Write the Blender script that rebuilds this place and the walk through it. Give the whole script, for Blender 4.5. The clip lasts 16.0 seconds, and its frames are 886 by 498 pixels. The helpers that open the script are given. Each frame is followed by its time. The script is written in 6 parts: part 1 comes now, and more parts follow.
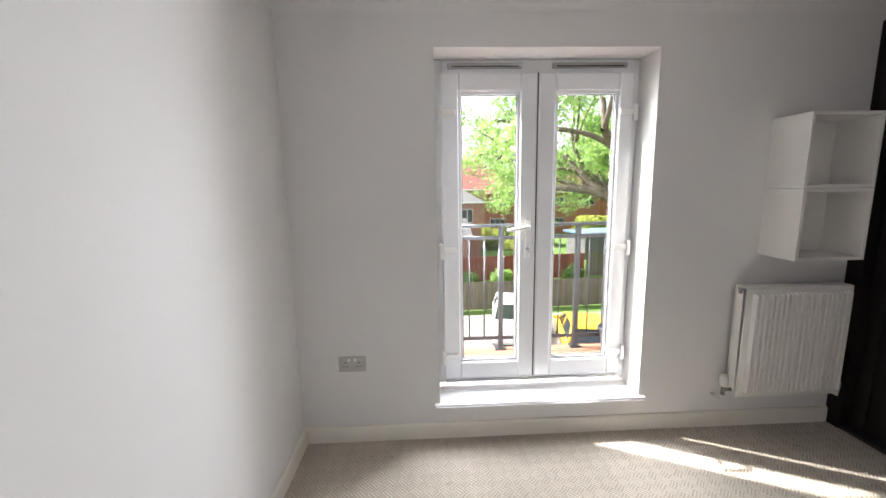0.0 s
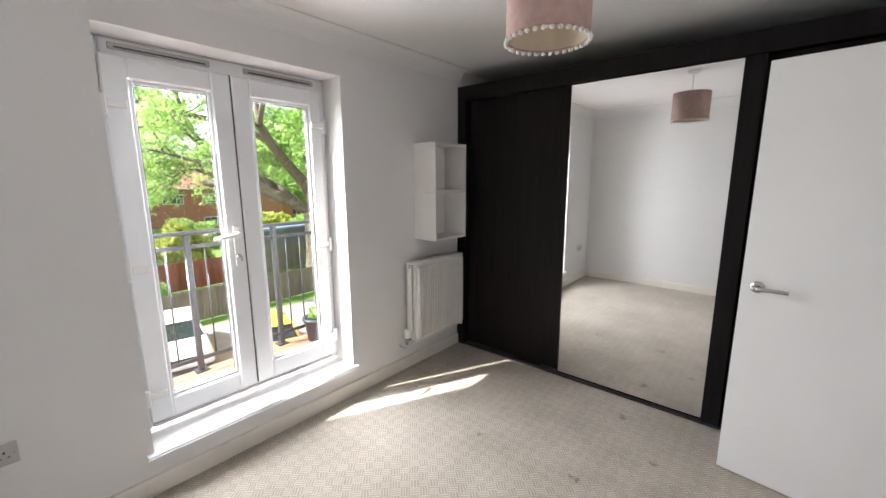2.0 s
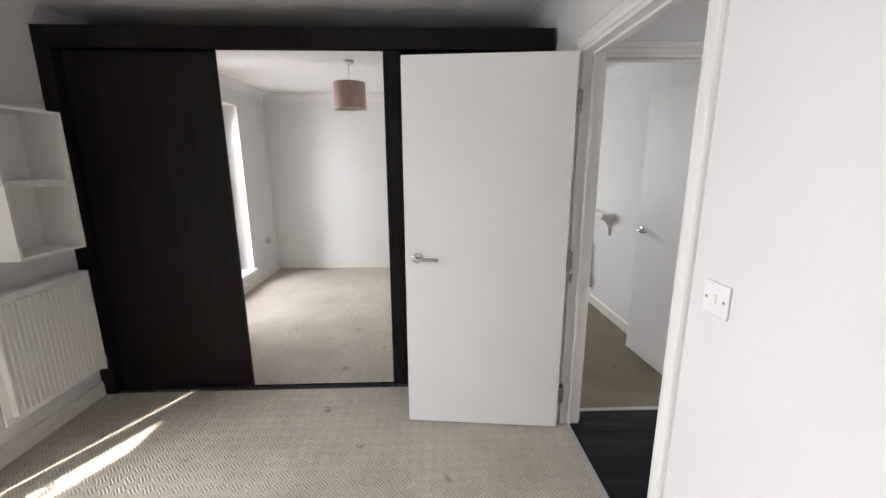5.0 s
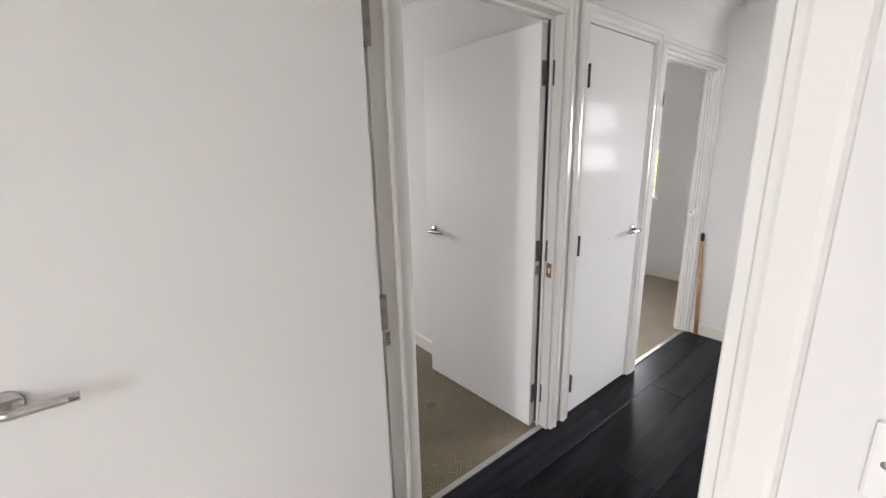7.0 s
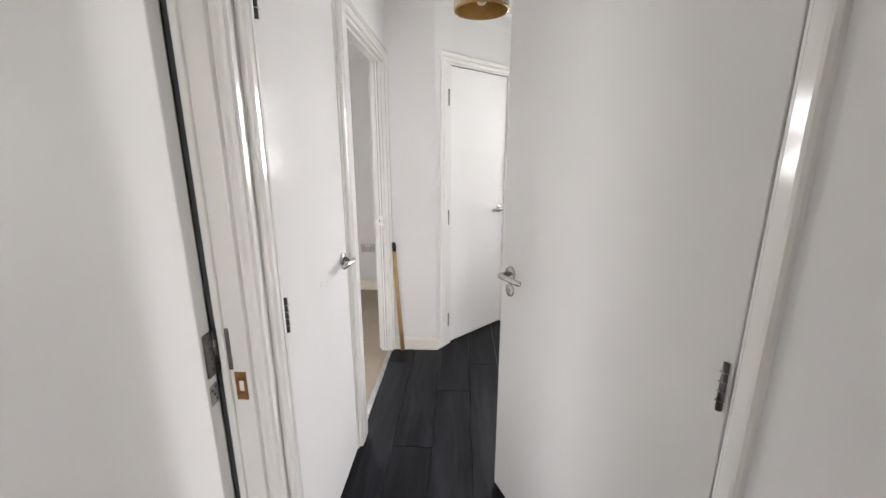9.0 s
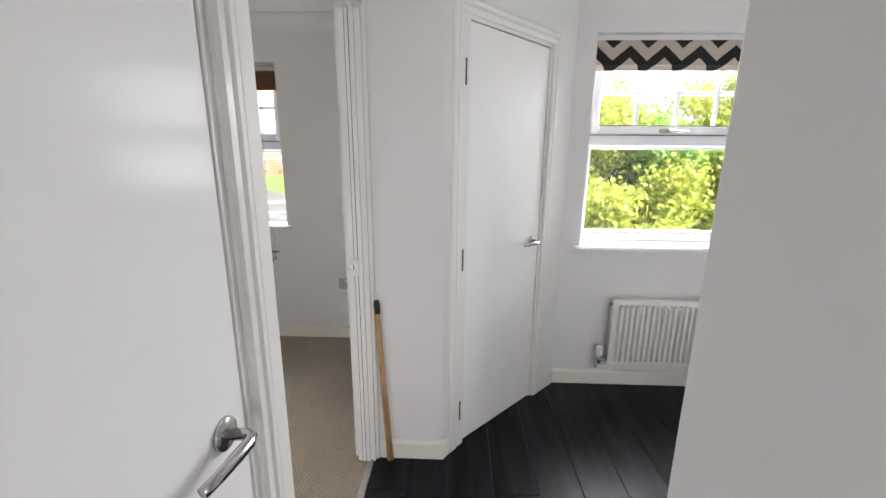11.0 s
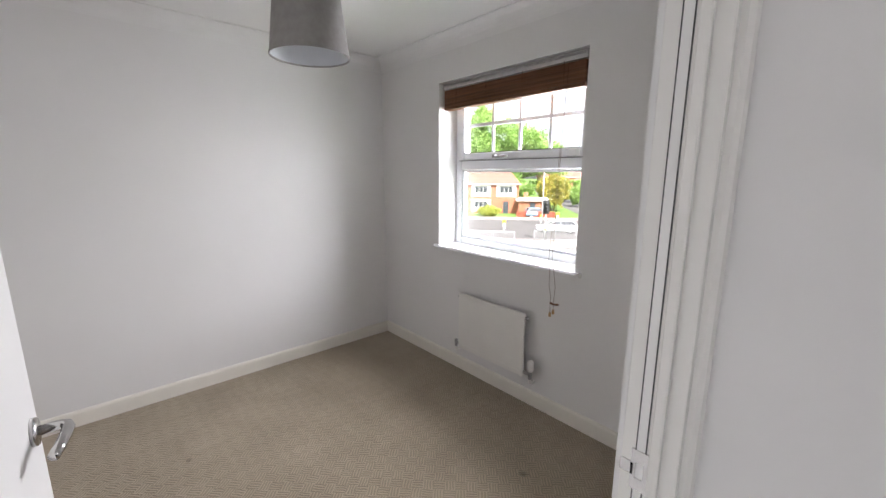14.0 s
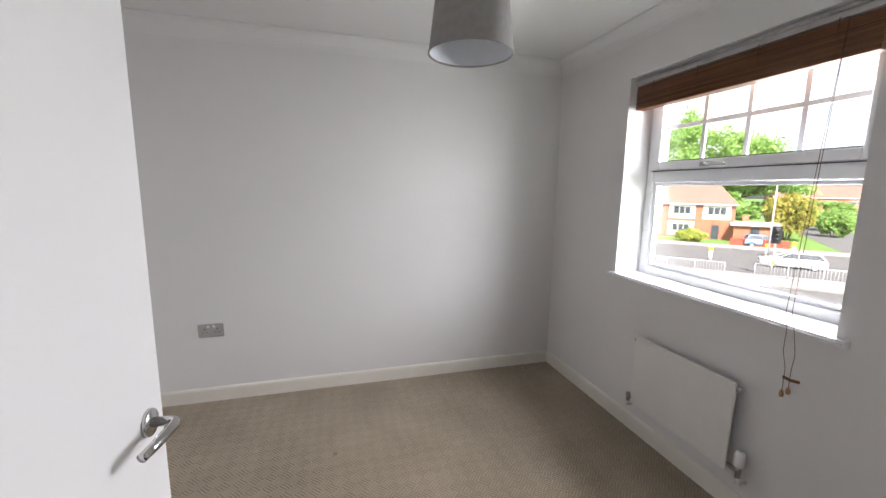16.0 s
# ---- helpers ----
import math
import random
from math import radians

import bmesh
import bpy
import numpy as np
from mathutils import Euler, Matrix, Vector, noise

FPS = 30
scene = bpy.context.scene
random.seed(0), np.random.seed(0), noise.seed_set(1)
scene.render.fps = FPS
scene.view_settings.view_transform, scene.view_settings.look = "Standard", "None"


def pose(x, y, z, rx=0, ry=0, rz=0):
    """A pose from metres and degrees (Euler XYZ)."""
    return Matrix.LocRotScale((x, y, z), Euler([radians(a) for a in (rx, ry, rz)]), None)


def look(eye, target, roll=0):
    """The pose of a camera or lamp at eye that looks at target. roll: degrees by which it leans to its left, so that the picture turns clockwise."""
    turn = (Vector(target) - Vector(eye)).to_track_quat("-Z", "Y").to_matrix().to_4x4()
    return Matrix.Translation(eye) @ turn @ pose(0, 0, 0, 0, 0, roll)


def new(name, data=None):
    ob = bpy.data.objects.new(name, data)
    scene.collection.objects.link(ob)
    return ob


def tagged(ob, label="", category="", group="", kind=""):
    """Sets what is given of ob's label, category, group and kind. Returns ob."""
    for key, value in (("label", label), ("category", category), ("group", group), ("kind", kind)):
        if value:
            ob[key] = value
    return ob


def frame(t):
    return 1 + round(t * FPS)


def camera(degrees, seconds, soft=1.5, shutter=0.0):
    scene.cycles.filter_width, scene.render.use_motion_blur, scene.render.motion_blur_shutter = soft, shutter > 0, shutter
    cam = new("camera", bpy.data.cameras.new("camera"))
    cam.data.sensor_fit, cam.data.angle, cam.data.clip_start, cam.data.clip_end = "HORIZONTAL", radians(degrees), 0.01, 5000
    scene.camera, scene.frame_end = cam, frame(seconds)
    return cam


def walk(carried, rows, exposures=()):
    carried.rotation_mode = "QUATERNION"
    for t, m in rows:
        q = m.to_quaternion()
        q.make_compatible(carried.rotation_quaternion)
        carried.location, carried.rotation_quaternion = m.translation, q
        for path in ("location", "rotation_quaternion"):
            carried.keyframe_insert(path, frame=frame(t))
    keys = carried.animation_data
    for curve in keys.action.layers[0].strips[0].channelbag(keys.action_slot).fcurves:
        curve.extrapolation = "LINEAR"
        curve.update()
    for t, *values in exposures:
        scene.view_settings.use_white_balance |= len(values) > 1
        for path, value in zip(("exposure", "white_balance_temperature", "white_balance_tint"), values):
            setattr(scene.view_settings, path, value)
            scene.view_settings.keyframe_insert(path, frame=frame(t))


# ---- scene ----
cam = camera(97.2, 16.0)
PATH = [
    (0, (0.269, 0.369, 1.399), (0.351, 2.342, 1.082), -1.0),
    (0.5, (0.186, 0.455, 1.434), (0.727, 2.351, 1.096), -1.0),
    (1, (0.084, 0.455, 1.452), (1.058, 2.167, 1.105), -1.0),
    (1.5, (-0.015, 0.393, 1.458), (1.282, 1.874, 1.1), -0.8),
    (2, (-0.03, 0.304, 1.462), (1.463, 1.586, 1.104), -0.2),
    (2.5, (-0.039, 0.25, 1.459), (1.576, 1.375, 1.104), 0.3),
    (3, (-0.021, 0.235, 1.458), (1.695, 1.2, 1.102), 0.5),
    (3.5, (0.012, 0.204, 1.447), (1.809, 1.007, 1.091), 0.5),
    (4, (0.048, 0.19, 1.444), (1.929, 0.763, 1.08), 0.2),
    (4.5, (0.118, 0.264, 1.434), (2.066, 0.516, 1.059), -0.0),
    (4.7, (0.153, 0.277, 1.441), (2.111, 0.393, 1.047), -0.1),
    (6.8, (1.095, 0.108, 1.397), (2.725, -0.953, 0.93), -1.2),
    (7, (1.188, 0.084, 1.409), (2.718, -1.114, 0.938), -1.3),
    (7.5, (1.391, -0.056, 1.383), (2.619, -1.565, 0.917), -1.3),
    (8, (1.551, -0.243, 1.397), (2.396, -1.992, 0.923), -1.2),
    (8.5, (1.659, -0.413, 1.389), (2.084, -2.306, 0.903), -0.7),
    (9, (1.774, -0.623, 1.385), (1.865, -2.564, 0.909), -0.0),
    (9.5, (1.796, -0.857, 1.376), (1.802, -2.8, 0.904), 0.4),
    (9.7, (1.784, -0.973, 1.381), (1.805, -2.915, 0.903), 0.5),
    (11.8, (1.96, -1.968, 1.398), (2.099, -3.917, 0.971), -0.2),
    (12, (1.969, -2.059, 1.385), (2.188, -4.002, 0.965), -0.6),
    (12.5, (2.021, -2.216, 1.389), (2.509, -4.114, 0.993), -1.0),
    (13, (2.073, -2.318, 1.383), (2.887, -4.106, 1.007), -1.0),
    (13.5, (2.1, -2.443, 1.395), (3.259, -4.029, 1.021), -0.5),
    (14, (2.107, -2.574, 1.412), (3.573, -3.882, 1.036), 0.1),
    (14.5, (2.157, -2.627, 1.401), (3.817, -3.689, 1.059), 0.0),
    (15, (2.233, -2.685, 1.41), (4.016, -3.545, 1.122), 0.4),
    (15.5, (2.282, -2.749, 1.396), (4.147, -3.416, 1.118), 1.1),
    (16, (2.288, -2.79, 1.388), (4.189, -3.333, 1.085), 0.8),
]
EXPOSURES = [(0, 1.88, 6350, 13), (0.5, 1.98, 6350, 13), (2, 2.02, 6350, 13), (4, 2.1, 6350, 13), (4.7, 2.18, 6400, 13), (6.8, 2.26, 6550, 14), (7.5, 2.4, 6600, 14.5), (8.5, 2.58, 6650, 15), (9.0, 2.48, 6650, 14), (9.7, 2.46, 6650, 14), (11.8, 1.85, 6450, 14), (13, 1.83, 6450, 15), (14, 1.9, 6450, 15), (16, 1.74, 6450, 15)]
walk(cam, [(t, look(eye, target, roll)) for t, eye, target, roll in PATH], EXPOSURES)

# ---------- world, sun ----------
SUN_DIR = Vector((0.62, -0.30, -0.73)).normalized()
world = bpy.data.worlds.new("world")
scene.world = world
world.use_nodes = True
wn = world.node_tree
sky = wn.nodes.new("ShaderNodeTexSky")
sky.sky_type = "NISHITA"
sky.sun_disc = False
sky.sun_elevation = math.asin(-SUN_DIR.z)
sky.sun_rotation = math.atan2(-SUN_DIR.x, -SUN_DIR.y)
sky.dust_density = 3.0
bg = wn.nodes["Background"]
bg.inputs["Strength"].default_value = 0.15
haze = wn.nodes.new("ShaderNodeHueSaturation")
haze.inputs["Saturation"].default_value = 0.35
wn.links.new(sky.outputs[0], haze.inputs["Color"])
wn.links.new(haze.outputs[0], bg.inputs["Color"])
sun = new("sun", bpy.data.lights.new("sun", "SUN"))
sun.data.energy = 4.8
sun.data.angle = radians(1.0)
sun.data.color = (1.0, 0.95, 0.87)
sun.matrix_world = look((0, 0, 12), Vector((0, 0, 12)) + SUN_DIR)



def daylight(x, y, z, w, h, aim, watts, color):
    """Sky light entering through one opening: a lamp the size of the glass, facing the room."""
    lamp = new("daylight", bpy.data.lights.new("daylight", "AREA"))
    lamp.data.shape = "RECTANGLE"
    lamp.data.size, lamp.data.size_y, lamp.data.energy, lamp.data.color = w, h, watts, color
    lamp.matrix_world = look((x, y, z), (x + aim[0], y + aim[1], z + aim[2]))
    return lamp


DAY = (0.955, 0.97, 1.0)
daylight(0.888, 3.28, 1.40, 1.05, 1.70, (-0.42, -1, -0.50), 46.0, DAY)
daylight(3.68, -5.18, 1.60, 1.05, 0.95, (0.40, 1, -0.50), 32.0, DAY)
daylight(0.56, -4.62, 1.60, 1.05, 0.95, (0.40, 1, -0.50), 35.0, DAY)
daylight(5.60, 0.50, 1.50, 1.2, 0.95, (-1, 0, -0.4), 12.0, DAY)

# ---------- materials ----------
def mat(name, color, rough=0.5, metal=0.0, vary=0.06, scale=6.0, bump=0.0, bump_scale=60.0, spec=0.5, coat=0.0, color2=None, detail=6.0, random_tint=0.0):
    m = bpy.data.materials.new(name)
    m.use_nodes = True
    nt = m.node_tree
    b = nt.nodes["Principled BSDF"]
    b.inputs["Roughness"].default_value = rough
    b.inputs["Metallic"].default_value = metal
    b.inputs["Specular IOR Level"].default_value = spec
    b.inputs["Coat Weight"].default_value = coat
    co = nt.nodes.new("ShaderNodeTexCoord")
    n1 = nt.nodes.new("ShaderNodeTexNoise")
    n1.inputs["Scale"].default_value = scale
    n1.inputs["Detail"].default_value = detail
    nt.links.new(co.outputs["Object"], n1.inputs["Vector"])
    ramp = nt.nodes.new("ShaderNodeMix")
    ramp.data_type = "RGBA"
    c2 = color2 or tuple(max(0.0, c * (1 - 2 * vary)) for c in color)
    ramp.inputs["A"].default_value = (*color, 1)
    ramp.inputs["B"].default_value = (*c2, 1)
    mr = nt.nodes.new("ShaderNodeMapRange")
    mr.inputs["From Min"].default_value, mr.inputs["From Max"].default_value = 0.35, 0.7
    nt.links.new(n1.outputs["Fac"], mr.inputs["Value"])
    nt.links.new(mr.outputs[0], ramp.inputs["Factor"])
    out = ramp.outputs["Result"]
    if random_tint:
        oi = nt.nodes.new("ShaderNodeObjectInfo")
        mm = nt.nodes.new("ShaderNodeMapRange")
        mm.inputs["To Min"].default_value, mm.inputs["To Max"].default_value = 1 - random_tint, 1 + random_tint
        nt.links.new(oi.outputs["Random"], mm.inputs["Value"])
        hs = nt.nodes.new("ShaderNodeHueSaturation")
        nt.links.new(mm.outputs[0], hs.inputs["Value"])
        nt.links.new(out, hs.inputs["Color"])
        out = hs.outputs[0]
    nt.links.new(out, b.inputs["Base Color"])
    if bump:
        n2 = nt.nodes.new("ShaderNodeTexNoise")
        n2.inputs["Scale"].default_value = bump_scale
        n2.inputs["Detail"].default_value = 4
        nt.links.new(co.outputs["Object"], n2.inputs["Vector"])
        bp = nt.nodes.new("ShaderNodeBump")
        bp.inputs["Strength"].default_value = bump
        bp.inputs["Distance"].default_value = 0.004
        nt.links.new(n2.outputs["Fac"], bp.inputs["Height"])
        nt.links.new(bp.outputs[0], b.inputs["Normal"])
    return m


M_WALL = mat("wall_paint", (0.745, 0.733, 0.722), 0.75, vary=0.02, scale=1.3, bump=0.035, bump_scale=180)
M_CEIL = mat("ceiling_paint", (0.77, 0.76, 0.75), 0.9, vary=0.015, scale=1.1, bump=0.08, bump_scale=150)
M_WOODWORK = mat("gloss_paint", (0.80, 0.785, 0.75), 0.13, vary=0.02, scale=3, bump=0.05, bump_scale=40, spec=0.2)
M_SKIRT = mat("skirting_paint", (0.78, 0.745, 0.675), 0.35, vary=0.03, scale=4, bump=0.05, bump_scale=40)
M_DOOR = mat("door_paint", (0.80, 0.79, 0.775), 0.48, vary=0.015, scale=2.5, bump=0.08, bump_scale=120, spec=0.35)
M_DOORGLOSS = mat("cupboard_gloss", (0.80, 0.79, 0.78), 0.15, vary=0.01, scale=2, bump=0.03, bump_scale=12, spec=0.02)
M_UPVC = mat("white_upvc", (0.83, 0.84, 0.86), 0.28, vary=0.015, scale=5)
M_SILL = mat("sill_gloss", (0.82, 0.82, 0.82), 0.22, vary=0.02, scale=5)
M_RAD = mat("radiator_enamel", (0.78, 0.765, 0.73), 0.3, vary=0.02, scale=5)
M_CHROME = mat("chrome", (0.62, 0.61, 0.60), 0.16, metal=1.0, vary=0.06, scale=30)
M_STEEL = mat("brushed_steel", (0.44, 0.43, 0.42), 0.34, metal=1.0, vary=0.15, scale=40)
M_HINGE = mat("dull_steel_hinge", (0.20, 0.19, 0.185), 0.32, metal=1.0, vary=0.15, scale=40)
M_DARKSTEEL = mat("dark_hinge", (0.10, 0.10, 0.10), 0.4, metal=0.8, vary=0.2, scale=40)
M_BRASS = mat("worn_brass", (0.45, 0.24, 0.10), 0.4, metal=0.9, vary=0.2, scale=60)
M_RUBBER = mat("black_plastic", (0.015, 0.015, 0.016), 0.45, vary=0.1)
M_GASKET_SHADE = mat("dark_gasket_and_gap_shade", (0.06, 0.06, 0.065), 0.6, vary=0.1)
M_WHITEPL = mat("white_plastic", (0.82, 0.81, 0.79), 0.3, vary=0.02)
M_GREYPL = mat("grey_socket_metal", (0.50, 0.49, 0.48), 0.35, metal=0.55, vary=0.05, scale=30)
M_SHELFW = mat("white_laminate", (0.80, 0.78, 0.74), 0.35, vary=0.02, scale=3)
M_PINK = mat("pink_fabric", (0.58, 0.40, 0.35), 0.95, vary=0.08, scale=40, bump=0.4, bump_scale=420)
M_PINKIN = mat("cream_lining", (0.66, 0.56, 0.42), 0.9, vary=0.04, scale=20)
M_POM = mat("white_pompom", (0.82, 0.79, 0.75), 0.95, vary=0.05, scale=60, bump=0.6, bump_scale=500)
M_GREYSH = mat("grey_fabric", (0.36, 0.345, 0.33), 0.95, vary=0.06, scale=40, bump=0.4, bump_scale=450)
M_GREYIN = mat("pale_lining", (0.70, 0.72, 0.75), 0.9, vary=0.03, scale=20)
M_CAPIZ = mat("pale_woven_strip", (0.62, 0.58, 0.52), 0.8, vary=0.12, scale=30)
M_GOLDIN = mat("gold_lining", (0.50, 0.30, 0.10), 0.45, metal=0.4, vary=0.1, scale=20)
M_BAMBOO = mat("bamboo_handle", (0.50, 0.31, 0.14), 0.5, vary=0.12, scale=18)
M_SOIL = mat("soil", (0.05, 0.035, 0.025), 0.95, vary=0.3, scale=30)
M_PLUSH = mat("dark_grey_plush", (0.025, 0.025, 0.028), 1.0, vary=0.25, scale=50, bump=1.0, bump_scale=300)


def wood(name, ca, cb, rough=0.5, stretch=(2, 30, 30), bump=0.25, tint=0.0, coat=0.0, spec=0.3):
    m = bpy.data.materials.new(name)
    m.use_nodes = True
    nt = m.node_tree
    b = nt.nodes["Principled BSDF"]
    b.inputs["Roughness"].default_value = rough
    b.inputs["Coat Weight"].default_value = coat
    b.inputs["Specular IOR Level"].default_value = spec
    co = nt.nodes.new("ShaderNodeTexCoord")
    oi = nt.nodes.new("ShaderNodeObjectInfo")
    sc = nt.nodes.new("ShaderNodeVectorMath")
    sc.operation = "MULTIPLY"
    sc.inputs[1].default_value = stretch
    nt.links.new(co.outputs["Object"], sc.inputs[0])
    ad = nt.nodes.new("ShaderNodeVectorMath")
    ad.operation = "ADD"
    mu = nt.nodes.new("ShaderNodeMath")
    mu.operation = "MULTIPLY"
    mu.inputs[1].default_value = 37.0
    nt.links.new(oi.outputs["Random"], mu.inputs[0])
    nt.links.new(sc.outputs[0], ad.inputs[0])
    nt.links.new(mu.outputs[0], ad.inputs[1])
    n1 = nt.nodes.new("ShaderNodeTexNoise")
    n1.inputs["Scale"].default_value = 1.0
    n1.inputs["Detail"].default_value = 8
    n1.inputs["Distortion"].default_value = 0.9
    nt.links.new(ad.outputs[0], n1.inputs["Vector"])
    mr = nt.nodes.new("ShaderNodeMapRange")
    mr.inputs["From Min"].default_value, mr.inputs["From Max"].default_value = 0.3, 0.72
    nt.links.new(n1.outputs["Fac"], mr.inputs["Value"])
    mx = nt.nodes.new("ShaderNodeMix")
    mx.data_type = "RGBA"
    mx.inputs["A"].default_value, mx.inputs["B"].default_value = (*ca, 1), (*cb, 1)
    nt.links.new(mr.outputs[0], mx.inputs["Factor"])
    hs = nt.nodes.new("ShaderNodeHueSaturation")
    mm = nt.nodes.new("ShaderNodeMapRange")
    mm.inputs["To Min"].default_value, mm.inputs["To Max"].default_value = 1 - tint, 1 + tint
    nt.links.new(oi.outputs["Random"], mm.inputs["Value"])
    nt.links.new(mm.outputs[0], hs.inputs["Value"])
    nt.links.new(mx.outputs["Result"], hs.inputs["Color"])
    nt.links.new(hs.outputs[0], b.inputs["Base Color"])
    bp = nt.nodes.new("ShaderNodeBump")
    bp.inputs["Strength"].default_value = bump
    bp.inputs["Distance"].default_value = 0.002
    nt.links.new(n1.outputs["Fac"], bp.inputs["Height"])
    nt.links.new(bp.outputs[0], b.inputs["Normal"])
    return m


M_PLANK = wood("charcoal_oak_plank", (0.003, 0.003, 0.004), (0.022, 0.023, 0.028), 0.30, (16, 1.6, 16), 0.5, 0.25, spec=0.12)
M_WENGE = wood("wenge_board", (0.008, 0.0065, 0.0068), (0.017, 0.0138, 0.0138), 0.5, (30, 30, 1.6), 0.25, spec=0.12)
M_BLIND = wood("brown_blind_slat", (0.085, 0.032, 0.012), (0.22, 0.095, 0.04), 0.5, (1.6, 30, 30), 0.2, 0.2)
M_DECK = wood("decking_board", (0.22, 0.10, 0.06), (0.36, 0.19, 0.12), 0.7, (2, 30, 30), 0.5, 0.2)
M_FENCE = wood("weathered_fence", (0.13, 0.105, 0.075), (0.25, 0.21, 0.155), 0.9, (12, 12, 1.5), 0.5, 0.2)
M_REDFENCE = wood("red_stained_fence", (0.19, 0.05, 0.03), (0.30, 0.085, 0.05), 0.85, (12, 12, 1.5), 0.4, 0.2)


def carpet(name, ca, cb, patch=0.055, strength=1.0):
    """Loop carpet: squares of diagonal ribs that alternate in direction, with worn patches."""
    m = bpy.data.materials.new(name)
    m.use_nodes = True
    nt = m.node_tree
    b = nt.nodes["Principled BSDF"]
    b.inputs["Roughness"].default_value = 1.0
    b.inputs["Specular IOR Level"].default_value = 0.1
    b.inputs["Sheen Weight"].default_value = 0.15
    co = nt.nodes.new("ShaderNodeTexCoord")
    ck = nt.nodes.new("ShaderNodeTexChecker")
    ck.inputs["Scale"].default_value = 1 / patch
    rot = nt.nodes.new("ShaderNodeMapping")
    rot.inputs["Rotation"].default_value = (0, 0, radians(45))
    nt.links.new(co.outputs["Object"], rot.inputs["Vector"])
    nt.links.new(rot.outputs[0], ck.inputs["Vector"])
    ribs = []
    for d in ("X", "Y"):
        wv = nt.nodes.new("ShaderNodeTexWave")
        wv.bands_direction = d
        wv.inputs["Scale"].default_value = 24
        wv.inputs["Distortion"].default_value = 3.5
        wv.inputs["Detail"].default_value = 2
        nt.links.new(rot.outputs[0], wv.inputs["Vector"])
        ribs.append(wv)
    mx = nt.nodes.new("ShaderNodeMix")
    nt.links.new(ck.outputs["Fac"], mx.inputs["Factor"])
    nt.links.new(ribs[0].outputs["Fac"], mx.inputs["A"])
    nt.links.new(ribs[1].outputs["Fac"], mx.inputs["B"])
    big = nt.nodes.new("ShaderNodeTexNoise")
    big.inputs["Scale"].default_value = 2.6
    big.inputs["Detail"].default_value = 9
    big.inputs["Roughness"].default_value = 0.65
    nt.links.new(co.outputs["Object"], big.inputs["Vector"])
    fine = nt.nodes.new("ShaderNodeTexNoise")
    fine.inputs["Scale"].default_value = 260
    nt.links.new(co.outputs["Object"], fine.inputs["Vector"])
    s1 = nt.nodes.new("ShaderNodeMath")
    s1.operation = "MULTIPLY_ADD"
    s1.inputs[1].default_value = 0.6
    nt.links.new(mx.outputs["Result"], s1.inputs[0])
    nt.links.new(big.outputs["Fac"], s1.inputs[2])
    s2 = nt.nodes.new("ShaderNodeMath")
    s2.operation = "MULTIPLY_ADD"
    s2.inputs[1].default_value = 0.35
    nt.links.new(fine.outputs["Fac"], s2.inputs[0])
    nt.links.new(s1.outputs[0], s2.inputs[2])
    mr = nt.nodes.new("ShaderNodeMapRange")
    mr.inputs["From Min"].default_value, mr.inputs["From Max"].default_value = 0.6, 1.45
    nt.links.new(s2.outputs[0], mr.inputs["Value"])
    cm = nt.nodes.new("ShaderNodeMix")
    cm.data_type = "RGBA"
    cm.inputs["A"].default_value, cm.inputs["B"].default_value = (*cb, 1), (*ca, 1)
    nt.links.new(mr.outputs[0], cm.inputs["Factor"])
    st = nt.nodes.new("ShaderNodeTexNoise")
    st.inputs["Scale"].default_value = 7.0
    st.inputs["Detail"].default_value = 3
    nt.links.new(co.outputs["Object"], st.inputs["Vector"])
    sr = nt.nodes.new("ShaderNodeMapRange")
    sr.inputs["From Min"].default_value, sr.inputs["From Max"].default_value = 0.70, 0.76
    sr.inputs["To Min"].default_value, sr.inputs["To Max"].default_value = 1.0, 0.55
    nt.links.new(st.outputs["Fac"], sr.inputs["Value"])
    # alternate squares lighter in colour, for how turned ribs catch the light
    bt = nt.nodes.new("ShaderNodeMath")
    bt.operation = "MULTIPLY_ADD"
    bt.inputs[1].default_value, bt.inputs[2].default_value = 0.06, 0.97
    nt.links.new(ck.outputs["Fac"], bt.inputs[0])
    ml = nt.nodes.new("ShaderNodeMath")
    ml.operation = "MULTIPLY"
    nt.links.new(bt.outputs[0], ml.inputs[0])
    nt.links.new(sr.outputs[0], ml.inputs[1])
    hv = nt.nodes.new("ShaderNodeHueSaturation")
    nt.links.new(ml.outputs[0], hv.inputs["Value"])
    nt.links.new(cm.outputs["Result"], hv.inputs["Color"])
    nt.links.new(hv.outputs[0], b.inputs["Base Color"])
    ad = nt.nodes.new("ShaderNodeMath")
    ad.operation = "MULTIPLY_ADD"
    ad.inputs[1].default_value = 0.5
    nt.links.new(fine.outputs["Fac"], ad.inputs[0])
    nt.links.new(mx.outputs["Result"], ad.inputs[2])
    bp = nt.nodes.new("ShaderNodeBump")
    bp.inputs["Strength"].default_value = strength
    bp.inputs["Distance"].default_value = 0.003
    nt.links.new(ad.outputs[0], bp.inputs["Height"])
    nt.links.new(bp.outputs[0], b.inputs["Normal"])
    return m


M_CARPET = carpet("beige_loop_carpet", (0.61, 0.55, 0.465), (0.34, 0.30, 0.243), 0.046, 0.65)
M_CARPET2 = carpet("brown_loop_carpet", (0.43, 0.36, 0.27), (0.25, 0.205, 0.15), 0.05, 0.7)
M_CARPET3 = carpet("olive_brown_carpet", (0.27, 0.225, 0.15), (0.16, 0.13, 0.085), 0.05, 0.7)


